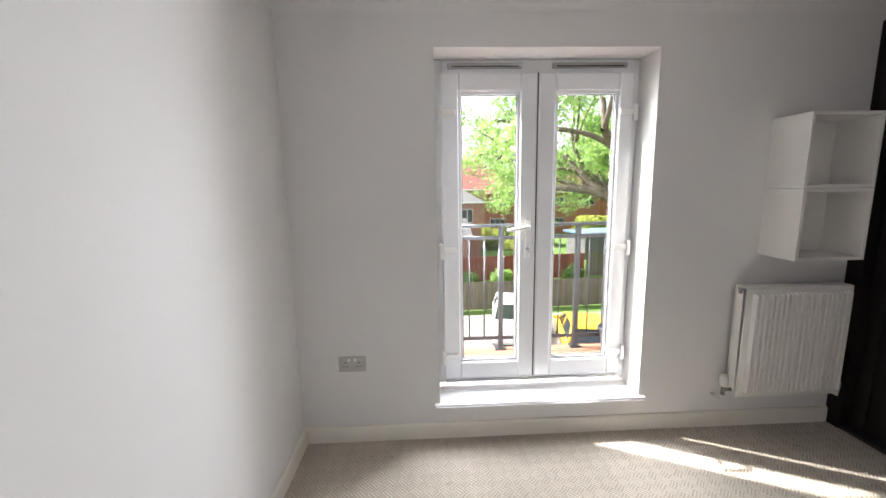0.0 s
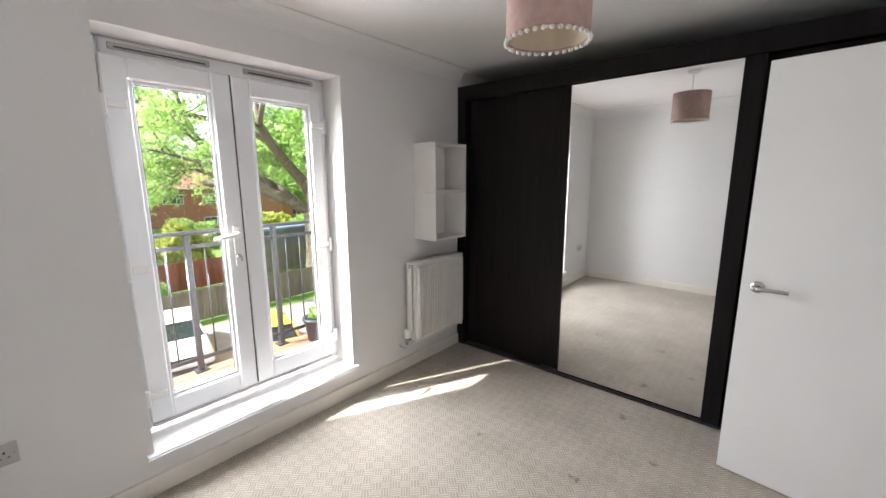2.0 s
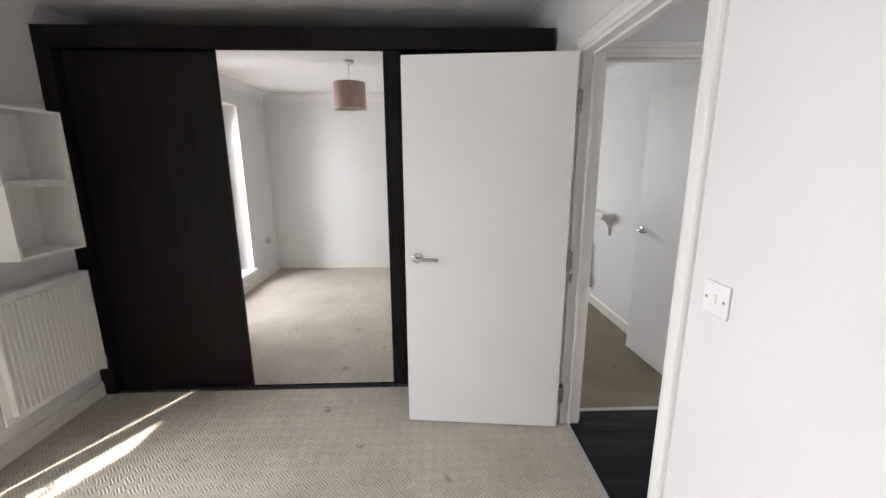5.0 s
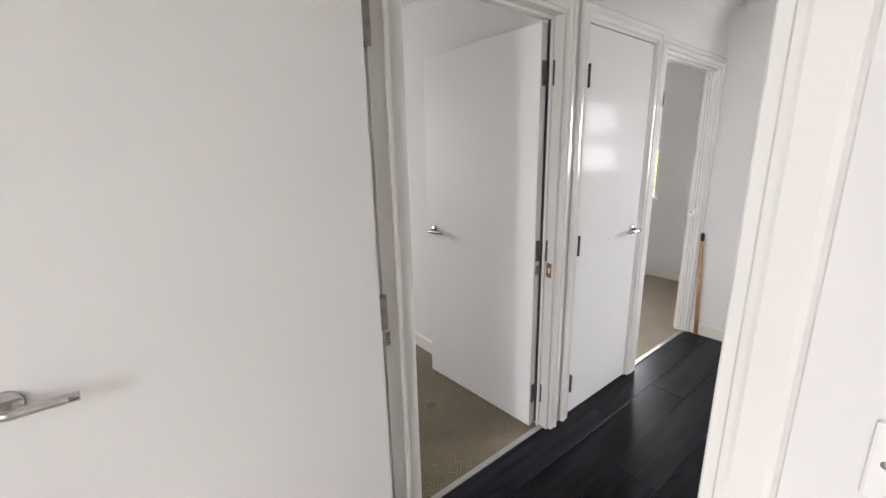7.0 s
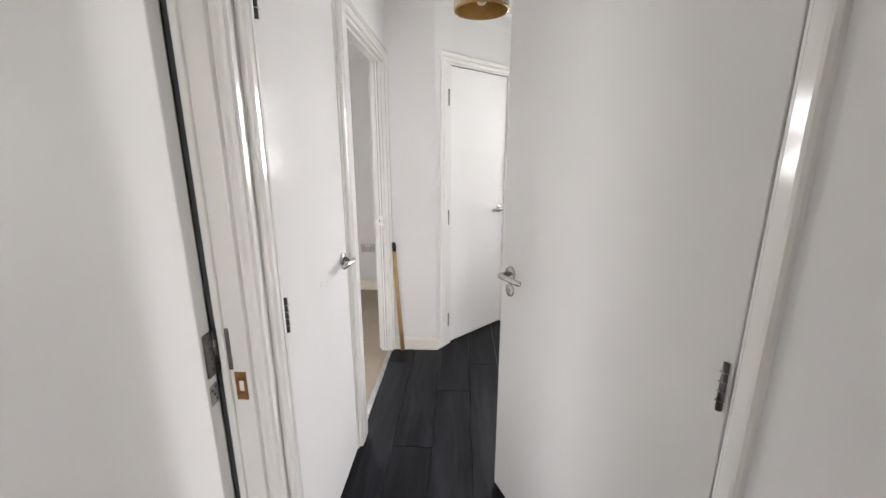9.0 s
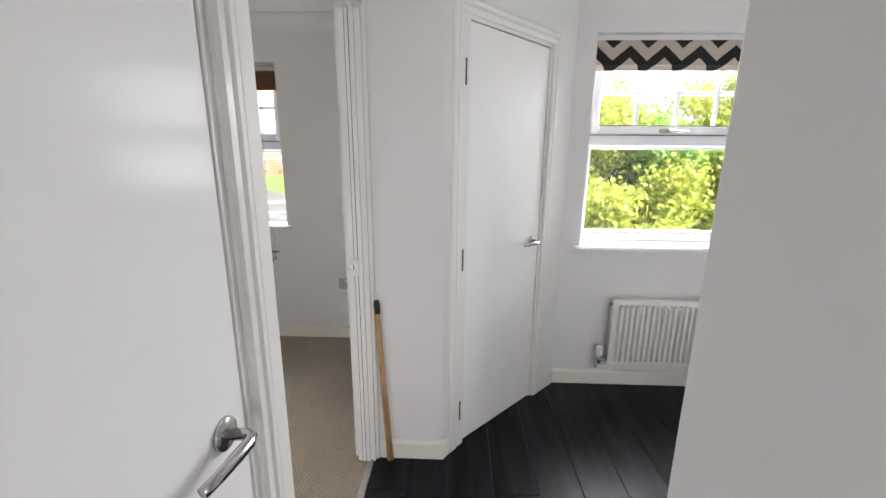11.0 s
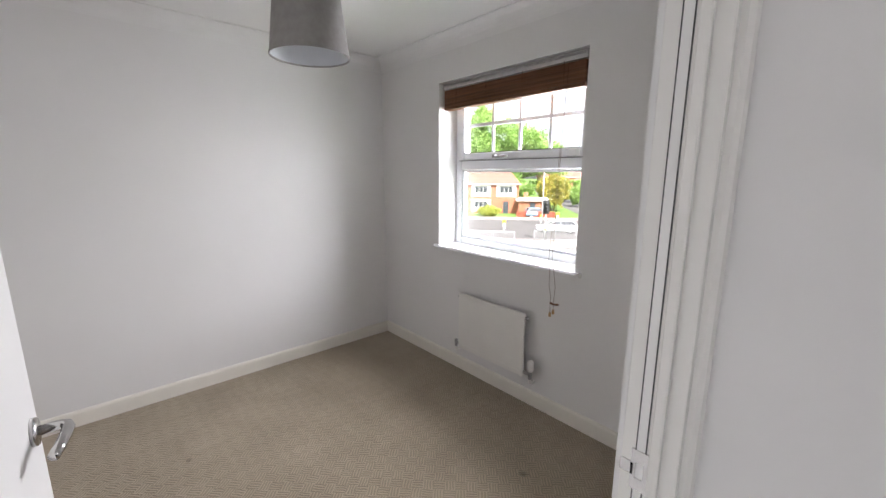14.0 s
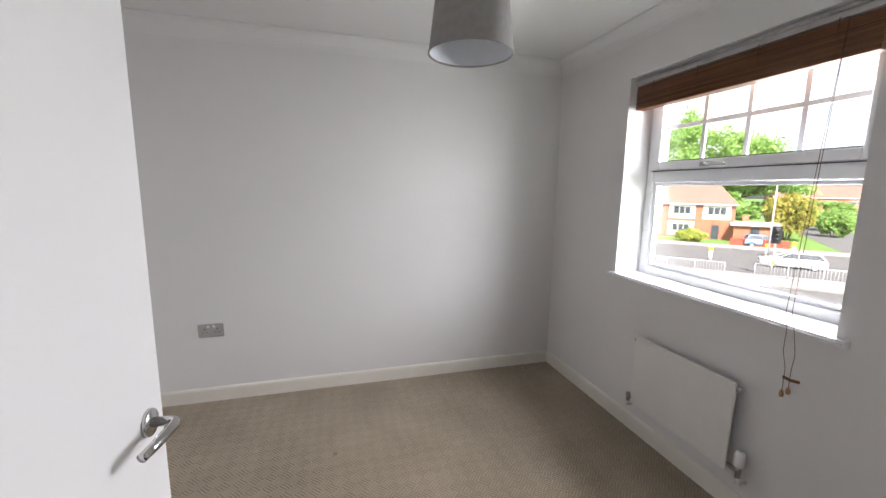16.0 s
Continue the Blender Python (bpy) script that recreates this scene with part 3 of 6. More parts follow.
def door_leaf(name, m, label, w=LEAF_W, h=LEAF_H, body=1, handles=(1, 1), material=None, lock=False, hinge_mat=None, plates=True, latch=True, gap=0.003, hz=0.965, keeper=False, jamb_w=0.030, jamb_y=-0.002, pin_out=0.010):
    """A flush leaf hung at the origin: x along it, its body from y 0 to 0.04 * body; the pin is on the face at y 0."""
    root = thing(name, label, "door", m, kind="structure")
    t = 0.04 * body
    leaf = part("leaf", box((gap, 0, 0.008), (w, t, 0.008 + h), 0.0018, 1), material or M_DOOR, root)
    hx = w - 0.062
    if handles[0]:
        lever(root, hx, hz, 0.0, -body, -1, lock)
    if handles[1]:
        lever(root, hx, hz, t, body, -1, lock)
    if latch:
        part("latch_plate", box((w, t * 0.2, hz - 0.03), (w + 0.0015, t * 0.8, hz + 0.03)), M_STEEL, root)
    py = -(0.004 if plates else pin_out) * body
    kr = 0.0074 if plates else 0.0063
    if plates and keeper:
        zk = HINGE_Z[1] - 0.095
        if jamb_w > 0.02:
            kp = part("hinge_bolt_plate", box((gap - 0.0016, t * 0.12, zk - 0.024), (gap, t * 0.78, zk + 0.024)), M_STEEL, root, "small steel plate with dark screws")
            part("screw", boxes([((gap - 0.0026, t * f - 0.0025, zk + dz - 0.0025), (gap - 0.0015, t * f + 0.0025, zk + dz + 0.0025)) for f, dz in ((0.28, 0.016), (0.62, 0.012), (0.45, 0.0), (0.3, -0.014))]), M_DARKSTEEL, kp)
        else:
            kp = part("hinge_bolt_plate", box((-0.018, jamb_y, zk - 0.024), (-0.003, jamb_y + 0.005, zk + 0.024)), M_STEEL, root, "small steel plate with dark screws")
            part("screw", boxes([((-0.018 + f, jamb_y + 0.0045, zk + dz), (-0.014 + f, jamb_y + 0.006, zk + dz + 0.005)) for f, dz in ((0.002, 0.012), (0.009, 0.008), (0.006, -0.004), (0.002, -0.018))]), M_DARKSTEEL, kp)
    for z in HINGE_Z:
        hg = part("hinge", tube([(0, py, z - 0.05), (0, py, z + 0.05)], 0.0068 if plates else 0.0058, 10), hinge_mat or M_STEEL, root)
        if not plates:
            part("hinge_leaf", box((-0.003, -pin_out * body, z - 0.05), (0.003, 0.001 * body, z + 0.05)), M_DARKSTEEL, hg)
        if plates:
            part("hinge_leaf", box((-0.002, 0.0, z - 0.05), (gap, 0.031 * body, z + 0.05)), hinge_mat or M_STEEL, hg)
            part("jamb_plate", box((-jamb_w - 0.001, jamb_y, z - 0.05), (-0.001, jamb_y + 0.005, z + 0.05)), hinge_mat or M_STEEL, hg)
            part("jamb_screw", boxes([((-jamb_w * 0.5 - 0.007, jamb_y + 0.0045, z + dz), (-jamb_w * 0.5 - 0.002, jamb_y + 0.006, z + dz + 0.005)) for dz in (-0.037, -0.012, 0.012, 0.034)]), M_DARKSTEEL, hg)
            part("screw", boxes([((-0.0035, 0.012 * body, z + dz), (-0.002, 0.017 * body, z + dz + 0.005)) for dz in (-0.037, -0.012, 0.012, 0.034)]), M_DARKSTEEL, hg)
        part("knuckle_gap", boxes([((-kr, py - kr, z + dz), (kr, py + kr, z + dz + 0.002)) for dz in (-0.03, -0.01, 0.01, 0.03)]), M_DARKSTEEL if plates else M_STEEL, hg)
    return root


def hang(pin, deg):
    return pose(pin[0], pin[1], 0, 0, 0, deg)


# bedroom doorway: room side is +y
door_frame("door_frame_1", frame_matrix((DA[0] + 0.03, AY0, 0), (1, 0, 0), (0, 1, 0)), DA[1] - DA[0] - 0.06, 0.105, "white glossy moulded frame of the bedroom doorway", (-0.058, -0.042), moulding=PLAIN_ARCH)
la = door_leaf("door_1", hang((2.172, -0.450), 83.5), "white flush bedroom door standing wide open", body=1, w=0.85, gap=0.022, keeper=True, jamb_w=0.012)
# second bedroom doorway: room side is +x
f2 = door_frame("door_frame_2", frame_matrix((HX1 + 0.1, D2[1] - 0.03, 0), (0, -1, 0), (1, 0, 0)), D2[1] - D2[0] - 0.06, 0.1, "white glossy moulded frame of the second bedroom", (-0.056, -0.042), strike=(D2[1] - D2[0] - 0.06, -0.078, 0.862, M_BRASS))
F2W = D2[1] - D2[0] - 0.06
# the hinge gap's shade, put in as a thin dark strip on the jamb
part("hinge_gap_shade", box((F2W - 0.0014, -0.034, 0.01), (F2W, -0.022, HEAD - 0.03)), M_GASKET_SHADE, f2, "dark strip for the gap's shade along the hinge side")
door_leaf("door_2", hang((2.322, -1.391), 3.3), "white flush door open against a bedroom wall", body=1, w=0.79, h=1.925, keeper=True, hinge_mat=M_HINGE, jamb_w=0.030, jamb_y=-0.013)
# hall cupboard, flush with the hall
door_frame("door_frame_3", frame_matrix((HX1, CUP[0] + 0.03, 0), (0, 1, 0), (-1, 0, 0)), CUP[1] - CUP[0] - 0.06, 0.1, "white glossy frame of the hall cupboard", (-0.07, -0.052), faces=(1, 0))
d3l = door_leaf("door_3", hang((HX1 + 0.002, CUP[1] - 0.033), -90), "glossy white flush cupboard door, closed, in the hall", w=CUP[1] - CUP[0] - 0.066, body=1, handles=(1, 0), material=M_DOORGLOSS, hinge_mat=M_DARKSTEEL, plates=False)
part("scuff", tube([(0.288, -0.0003, 0.938), (0.303, -0.0003, 0.950)], 0.0007, 5), M_GASKET_SHADE, d3l, "short dark scratch")
# third bedroom doorway
f4 = door_frame("door_frame_4", frame_matrix((HX1 + 0.078, D3[1] - 0.03, 0), (0, -1, 0), (1, 0, 0)), D3[1] - D3[0] - 0.06, 0.078, "white glossy moulded frame of the third bedroom", (-0.058, -0.043), head=1.955, faces=(0, 1), strike=(D3[1] - D3[0] - 0.06, -0.028, 0.949, M_CHROME))
part("cover_board", box((-0.055, -0.099, 0.0), (-0.001, -0.077, 1.962), 0.006), M_WOODWORK, f4, "plain flat glossy board beside the doorway")
door_leaf("door_4", hang((2.335, -2.362), -2.3), "white flush bedroom door standing open", hz=0.93, h=1.912, w=0.847, body=-1)
# doorway on the hall's other side, its leaf half open into the hall
door_frame("door_frame_5", frame_matrix((HX0, -1.308, 0), (0, -1, 0), (1, 0, 0)), 0.81, 0.1, "white glossy frame beside an open door", (-0.07, -0.052), moulding=PLAIN_ARCH)
door_leaf("door_5", hang((1.272, -1.306), -64.5), "white flush door with a lock, standing ajar in the hall", w=0.805, body=-1, handles=(1, 1), lock=True, plates=False, gap=-0.012, hinge_mat=M_HINGE, pin_out=0.004)
# narrow cupboard door in the diagonal wall
door_frame("door_frame_6", diag_m(FAR1), FAR1 - FAR0, 0.1, "white frame of the narrow cupboard", (-0.075, -0.058), head=1.963, faces=(1, 0))
ld = door_leaf("door_6", hang(DIAG0 + DU * (FAR0 + 0.004) - DN * 0.002, 225), "white flush narrow cupboard door, closed", w=FAR1 - FAR0 - 0.008, h=1.92, body=1, handles=(1, 0), hinge_mat=M_DARKSTEEL, plates=False)
# thresholds
for nm, lo, hi in (("threshold", (HX1 + 0.018, D2[0] + 0.03, 0), (HX1 + 0.045, D2[1] - 0.03, 0.008)), ("threshold", (HX1 + 0.005, D3[0] + 0.03, 0), (HX1 + 0.035, D3[1] - 0.03, 0.008)), ("threshold", (DA[0] + 0.03, AY0 - 0.052, 0), (DA[1] - 0.03, AY0 - 0.022, 0.008))):
    structure(nm, box(lo, hi, 0.003), M_STEEL if lo[1] < -3 else M_GREYPL, "thin metal threshold strip between carpet and planks", "threshold")


# ---------- windows ----------
def ring(x0, x1, z0, z1, w, y0, y1, bevel=0.006):
    """A rectangular frame of members w wide (left, right, bottom, top)."""
    l, r, b, t = w
    return boxes([((x0, y0, z0), (x0 + l, y1, z1)), ((x1 - r, y0, z0), (x1, y1, z1)), ((x0 + l, y0, z0), (x1 - r, y1, z0 + b)), ((x0 + l, y0, z1 - t), (x1 - r, y1, z1))], bevel)


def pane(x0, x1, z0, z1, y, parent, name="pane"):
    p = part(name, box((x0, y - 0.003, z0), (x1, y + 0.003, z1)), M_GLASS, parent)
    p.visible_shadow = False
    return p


def sill_board(name, x0, x1, yin, yout, z, label, horn=0.04, t=0.025):
    """Bull-nosed board; the room is on the side of yin."""
    d = 1 if yin < yout else -1
    bm = prism([(x0, yout), (x0, yin), (x0 - horn, yin), (x0 - horn, yin - d * 0.035), (x1 + horn, yin - d * 0.035), (x1 + horn, yin), (x1, yin), (x1, yout)], z - t, z)
    bmesh.ops.bevel(bm, geom=[e for e in bm.edges if all(abs((v.co.y - (yin - d * 0.035))) < 1e-4 for v in e.verts)], offset=0.009, segments=3, affect="EDGES")
    return structure(name, bm, M_SILL, label, "window sill")


def casement(name, m, w, h, ztr, label, handle_x, cols=4):
    """Top-hung sash over a fixed light. Local x along the room face, y outwards, origin at the opening's lower left."""
    root = thing(name, label, "window", m, kind="structure")
    part("window_frame", ring(0, w, 0, h, (0.055, 0.055, 0.06, 0.06), 0.0, 0.07), M_UPVC, root)
    part("transom", box((0.055, 0.002, ztr - 0.035), (w - 0.055, 0.068, ztr + 0.035), 0.006), M_UPVC, root)
    part("sash", ring(0.05, w - 0.05, ztr + 0.03, h - 0.05, (0.05, 0.05, 0.05, 0.05), -0.016, 0.05), M_UPVC, root)
    part("glazing_bead", ring(0.056, w - 0.056, 0.061, ztr - 0.036, (0.018, 0.018, 0.018, 0.018), 0.012, 0.03, 0.003), M_UPVC, root)
    part("gasket", boxes([((0.099, -0.012, ztr + 0.079), (w - 0.099, -0.008, ztr + 0.083)), ((0.052, -0.0175, ztr + 0.026), (w - 0.052, -0.002, ztr + 0.0295))]), M_GASKET_SHADE, root)
    pane(0.06, w - 0.06, 0.065, ztr - 0.036, 0.060, root)
    pane(0.09, w - 0.09, ztr + 0.07, h - 0.09, 0.044, root)
    bars = []
    for i in range(1, cols):
        x = 0.1 + (w - 0.2) * i / cols
        bars.append(((x - 0.0115, 0.030, ztr + 0.08), (x + 0.0115, 0.040, h - 0.1)))
    zm = ztr + 0.08 + (h - 0.1 - ztr - 0.08) * 0.52
    part("glazing_bar", boxes(bars, 0.002), M_UPVC, root)
    part("glazing_bar", box((0.1, 0.0295, zm - 0.0115), (w - 0.1, 0.0405, zm + 0.0115), 0.002), M_UPVC, root)
    hd = part("window_handle", box((handle_x - 0.05, -0.026, ztr + 0.042), (handle_x + 0.02, -0.016, ztr + 0.066), 0.004), M_STEEL, root, "brushed metal window latch")
    part("lever", tube([(handle_x, -0.026, ztr + 0.054), (handle_x, -0.045, ztr + 0.054), (handle_x + 0.03, -0.05, ztr + 0.05), (handle_x + 0.105, -0.048, ztr + 0.047)], [0.009, 0.009, 0.008, 0.007], 10), M_CHROME, hd)
    return root


# third bedroom window: its outside is -y, so local x runs towards -x
casement("window_1", frame_matrix((W3[1], R3Y0 - 0.17, 0.0), (-1, 0, 0), (0, -1, 0)) @ Matrix.Translation((0, 0, W3[2] + 0.0)), W3[1] - W3[0], W3[3] - W3[2], 0.595, "white plastic window with small panes above", 0.42)
sill_board("window_sill_1", W3[0], W3[1], R3Y0, R3Y0 - 0.19, W3[2] + 0.012, "glossy white bull-nosed window sill")
casement("window_2", frame_matrix((WL[1], LY0 - 0.17, 0.0), (-1, 0, 0), (0, -1, 0)) @ Matrix.Translation((0, 0, WL[2])), WL[1] - WL[0], WL[3] - WL[2], 0.625, "white plastic landing window with small panes above", 0.50)
sill_board("window_sill_2", WL[0], WL[1], LY0, LY0 - 0.19, WL[2] + 0.012, "glossy white landing window sill")
casement("window_3", frame_matrix((R2X + 0.16, W2[1], 0), (0, -1, 0), (1, 0, 0)) @ Matrix.Translation((0, 0, W2[2])), W2[1] - W2[0], W2[3] - W2[2], 0.6, "white plastic window of the second bedroom", 0.5)

# french doors
FY = AY1 + 0.175
fr = thing("french_doors", "white plastic double-glazed french doors, closed", "french doors", pose(0, 0, 0), kind="structure")
x0, x1, z0, z1 = FD[0], FD[1], 0.225, FD[3]
part("door_frame", ring(x0, x1, z0, z1, (0.045, 0.045, 0.05, 0.09), FY + 0.012, FY + 0.085), M_UPVC, fr)
part("threshold", box((x0 + 0.045, FY + 0.005, z0 + 0.002), (x1 - 0.045, FY + 0.02, z0 + 0.022), 0.004), M_GREYPL, fr)
XM = 0.888
LEAFZ0, LEAFZ1 = 0.262, 1.992
for xa, xb, ga, gb in ((x0 + 0.035, XM - 0.004, 0.455, 0.792), (XM + 0.004, x1 - 0.035, 0.985, 1.335)):
    lf = part("door_leaf", ring(xa, xb, LEAFZ0, LEAFZ1, (ga - xa, xb - gb, 0.10, 0.095), FY - 0.012, FY + 0.042, 0.007), M_UPVC, fr)
    gz0, gz1 = LEAFZ0 + 0.10, LEAFZ1 - 0.095
    part("glazing_bead", ring(ga, gb, gz0, gz1, (0.016, 0.016, 0.016, 0.016), FY + 0.004, FY + 0.02, 0.003), M_UPVC, lf)
    part("gasket", ring(ga + 0.016, gb - 0.016, gz0 + 0.016, gz1 - 0.016, (0.004, 0.004, 0.004, 0.004), FY + 0.014, FY + 0.022, 0), M_GASKET_SHADE, lf)
    pane(ga + 0.01, gb - 0.01, gz0 + 0.01, gz1 - 0.01, FY + 0.032, lf)
part("meeting_strip", box((XM - 0.004, FY - 0.003, LEAFZ0), (XM + 0.004, FY + 0.02, LEAFZ1)), M_GASKET_SHADE, fr)
for side in (0, 1):
    for hz in (1.78, 1.035, 0.40):
        xh = x0 + 0.03 if side == 0 else x1 - 0.03
        d = 1 if side == 0 else -1
        hg = part("flag_hinge", box((xh - d * 0.012, FY - 0.034, hz - 0.045), (xh + d * 0.012, FY - 0.012, hz + 0.045), 0.006), M_WHITEPL, fr)
        part("hinge_flag", box((xh + d * 0.01, FY - 0.028, hz - 0.012), (xh + d * 0.085, FY - 0.0125, hz + 0.022), 0.005), M_WHITEPL, hg)
fh = part("door_handle", box((0.822, FY - 0.026, 0.985), (0.855, FY - 0.012, 1.21), 0.006), M_WHITEPL, fr, "white plastic lever handle with a key lock")
part("lever", tube([(0.838, FY - 0.02, 1.165), (0.838, FY - 0.058, 1.165), (0.825, FY - 0.064, 1.165), (0.78, FY - 0.064, 1.158), (0.715, FY - 0.062, 1.152)], [0.012, 0.012, 0.012, 0.011, 0.009], 12), M_WHITEPL, fh)
bm = lathe([(0.0005, 0), (0.011, 0), (0.011, 0.012), (0.0005, 0.012)], 16)
bmesh.ops.transform(bm, matrix=Matrix.Translation((0.838, FY - 0.026, 1.045)) @ Matrix.Rotation(radians(90), 4, "X"), verts=bm.verts)
part("lock_cylinder", bm, M_STEEL, fh)
part("key", boxes([((0.8365, FY - 0.075, 1.02), (0.8395, FY - 0.048, 1.048)), ((0.8365, FY - 0.050, 1.04), (0.8395, FY - 0.037, 1.05))], 0.001), M_CHROME, fh)
for xa, xb in ((0.40, 0.80), (0.965, 1.375)):
    v = part("trickle_vent", box((xa, FY - 0.004, 2.014), (xb, FY + 0.0125, 2.042), 0.004), M_GREYPL, fr)
    part("vent_slot", box((xa + 0.02, FY - 0.0055, 2.020), (xb - 0.02, FY - 0.003, 2.027)), M_GASKET_SHADE, v)
sill_board("window_sill_3", FD[0], FD[1], AY1, FY + 0.012, 0.205, "glossy white sill board below the french doors", horn=0.03)
structure("window_reveal", boxes([((x0 - 0.001, FY + 0.0, 0.206), (x0 + 0.004, FY + 0.02, z1)), ]), M_WALL, "white painted reveal edge", "reveal")


# ---------- wardrobe ----------
wr = thing("wardrobe", "built-in wenge sliding wardrobe with a mirror door", "wardrobe", pose(0, 0, 0))
WX = 2.58
part("side_panel", box((WX, 2.30, 0.0), (AX1 - 0.005, AY1 - 0.002, 2.18), 0.002), M_WENGE, wr)
part("side_panel", box((WX, AY0 + 0.018, 0.0), (AX1 - 0.005, AY0 + 0.06, 2.18), 0.002), M_WENGE, wr)
part("fascia", box((WX, AY0 + 0.06, 2.068), (WX + 0.02, 2.30, 2.18), 0.002), M_WENGE, wr)
part("top_panel", box((WX + 0.02, AY0 + 0.06, 2.16), (AX1 - 0.005, 2.30, 2.18)), M_WENGE, wr)
part("back_panel", box((AX1 - 0.02, AY0 + 0.06, 0.02), (AX1 - 0.006, 2.30, 2.16)), M_WENGE, wr)
part("floor_track", box((WX + 0.008, AY0 + 0.06, 0.0), (WX + 0.10, 2.30, 0.018), 0.002), M_DARKSTEEL, wr)
d1 = part("door", box((WX + 0.06, 1.40, 0.02), (WX + 0.085, 2.285, 2.068), 0.003), M_WENGE, wr, "dark wenge sliding door panel")
part("stile", box((WX + 0.052, 2.225, 0.02), (WX + 0.06, 2.285, 2.068), 0.002), M_WENGE, d1)
d2 = part("door", box((WX + 0.022, 0.425, 0.02), (WX + 0.05, 1.43, 2.066), 0.002), M_WENGE, wr, "mirrored sliding door in a dark frame")
bm = box((WX + 0.0175, 0.52, 0.034), (WX + 0.0215, 1.427, 2.058))
for v in bm.verts:
    v.co.x -= 0.0055 * v.co.z      # the door leans a little into the room
part("mirror", bm, M_MIRROR, d2, "tall clear mirror panel")
part("stile", box((WX + 0.010, 0.428, 0.02), (WX + 0.022, 0.518, 2.066), 0.003), M_WENGE, d2)
part("edge_strip", box((WX + 0.012, 1.428, 0.02), (WX + 0.022, 1.436, 2.066), 0.001), M_RUBBER, d2)
d3 = part("door", box((WX + 0.06, AY0 + 0.065, 0.02), (WX + 0.085, 0.45, 2.068), 0.003), M_WENGE, wr, "dark wenge sliding door panel")

# ---------- wall cubes ----------
def wall_cube(z, label):
    root = thing("wall_cube", label, "wall shelf", pose(2.065, AY1, z), group="stacked wall cubes")
    w, h, d, t = 0.355, 0.352, 0.215, 0.016
    part("side", box((0, -d, 0), (t, -0.001, h), 0.001), M_SHELFW, root)
    part("side", box((w - t, -d, 0), (w, -0.001, h), 0.001), M_SHELFW, root)
    part("top", box((t, -d, h - t), (w - t, -0.001, h), 0.001), M_SHELFW, root)
    part("bottom", box((t, -d, 0), (w - t, -0.001, t), 0.001), M_SHELFW, root)
    part("back", box((t, -0.012, t), (w - t, -0.001, h - t)), M_SHELFW, root)
    part("bracket", box((t, -0.035, h - t - 0.035), (t + 0.028, -0.012, h - t), 0.003), M_STEEL, root, "small metal hanging bracket")
    return root


wall_cube(1.006, "white laminate open cube shelf on the wall")
wall_cube(1.360, "white laminate open cube shelf stacked above another")


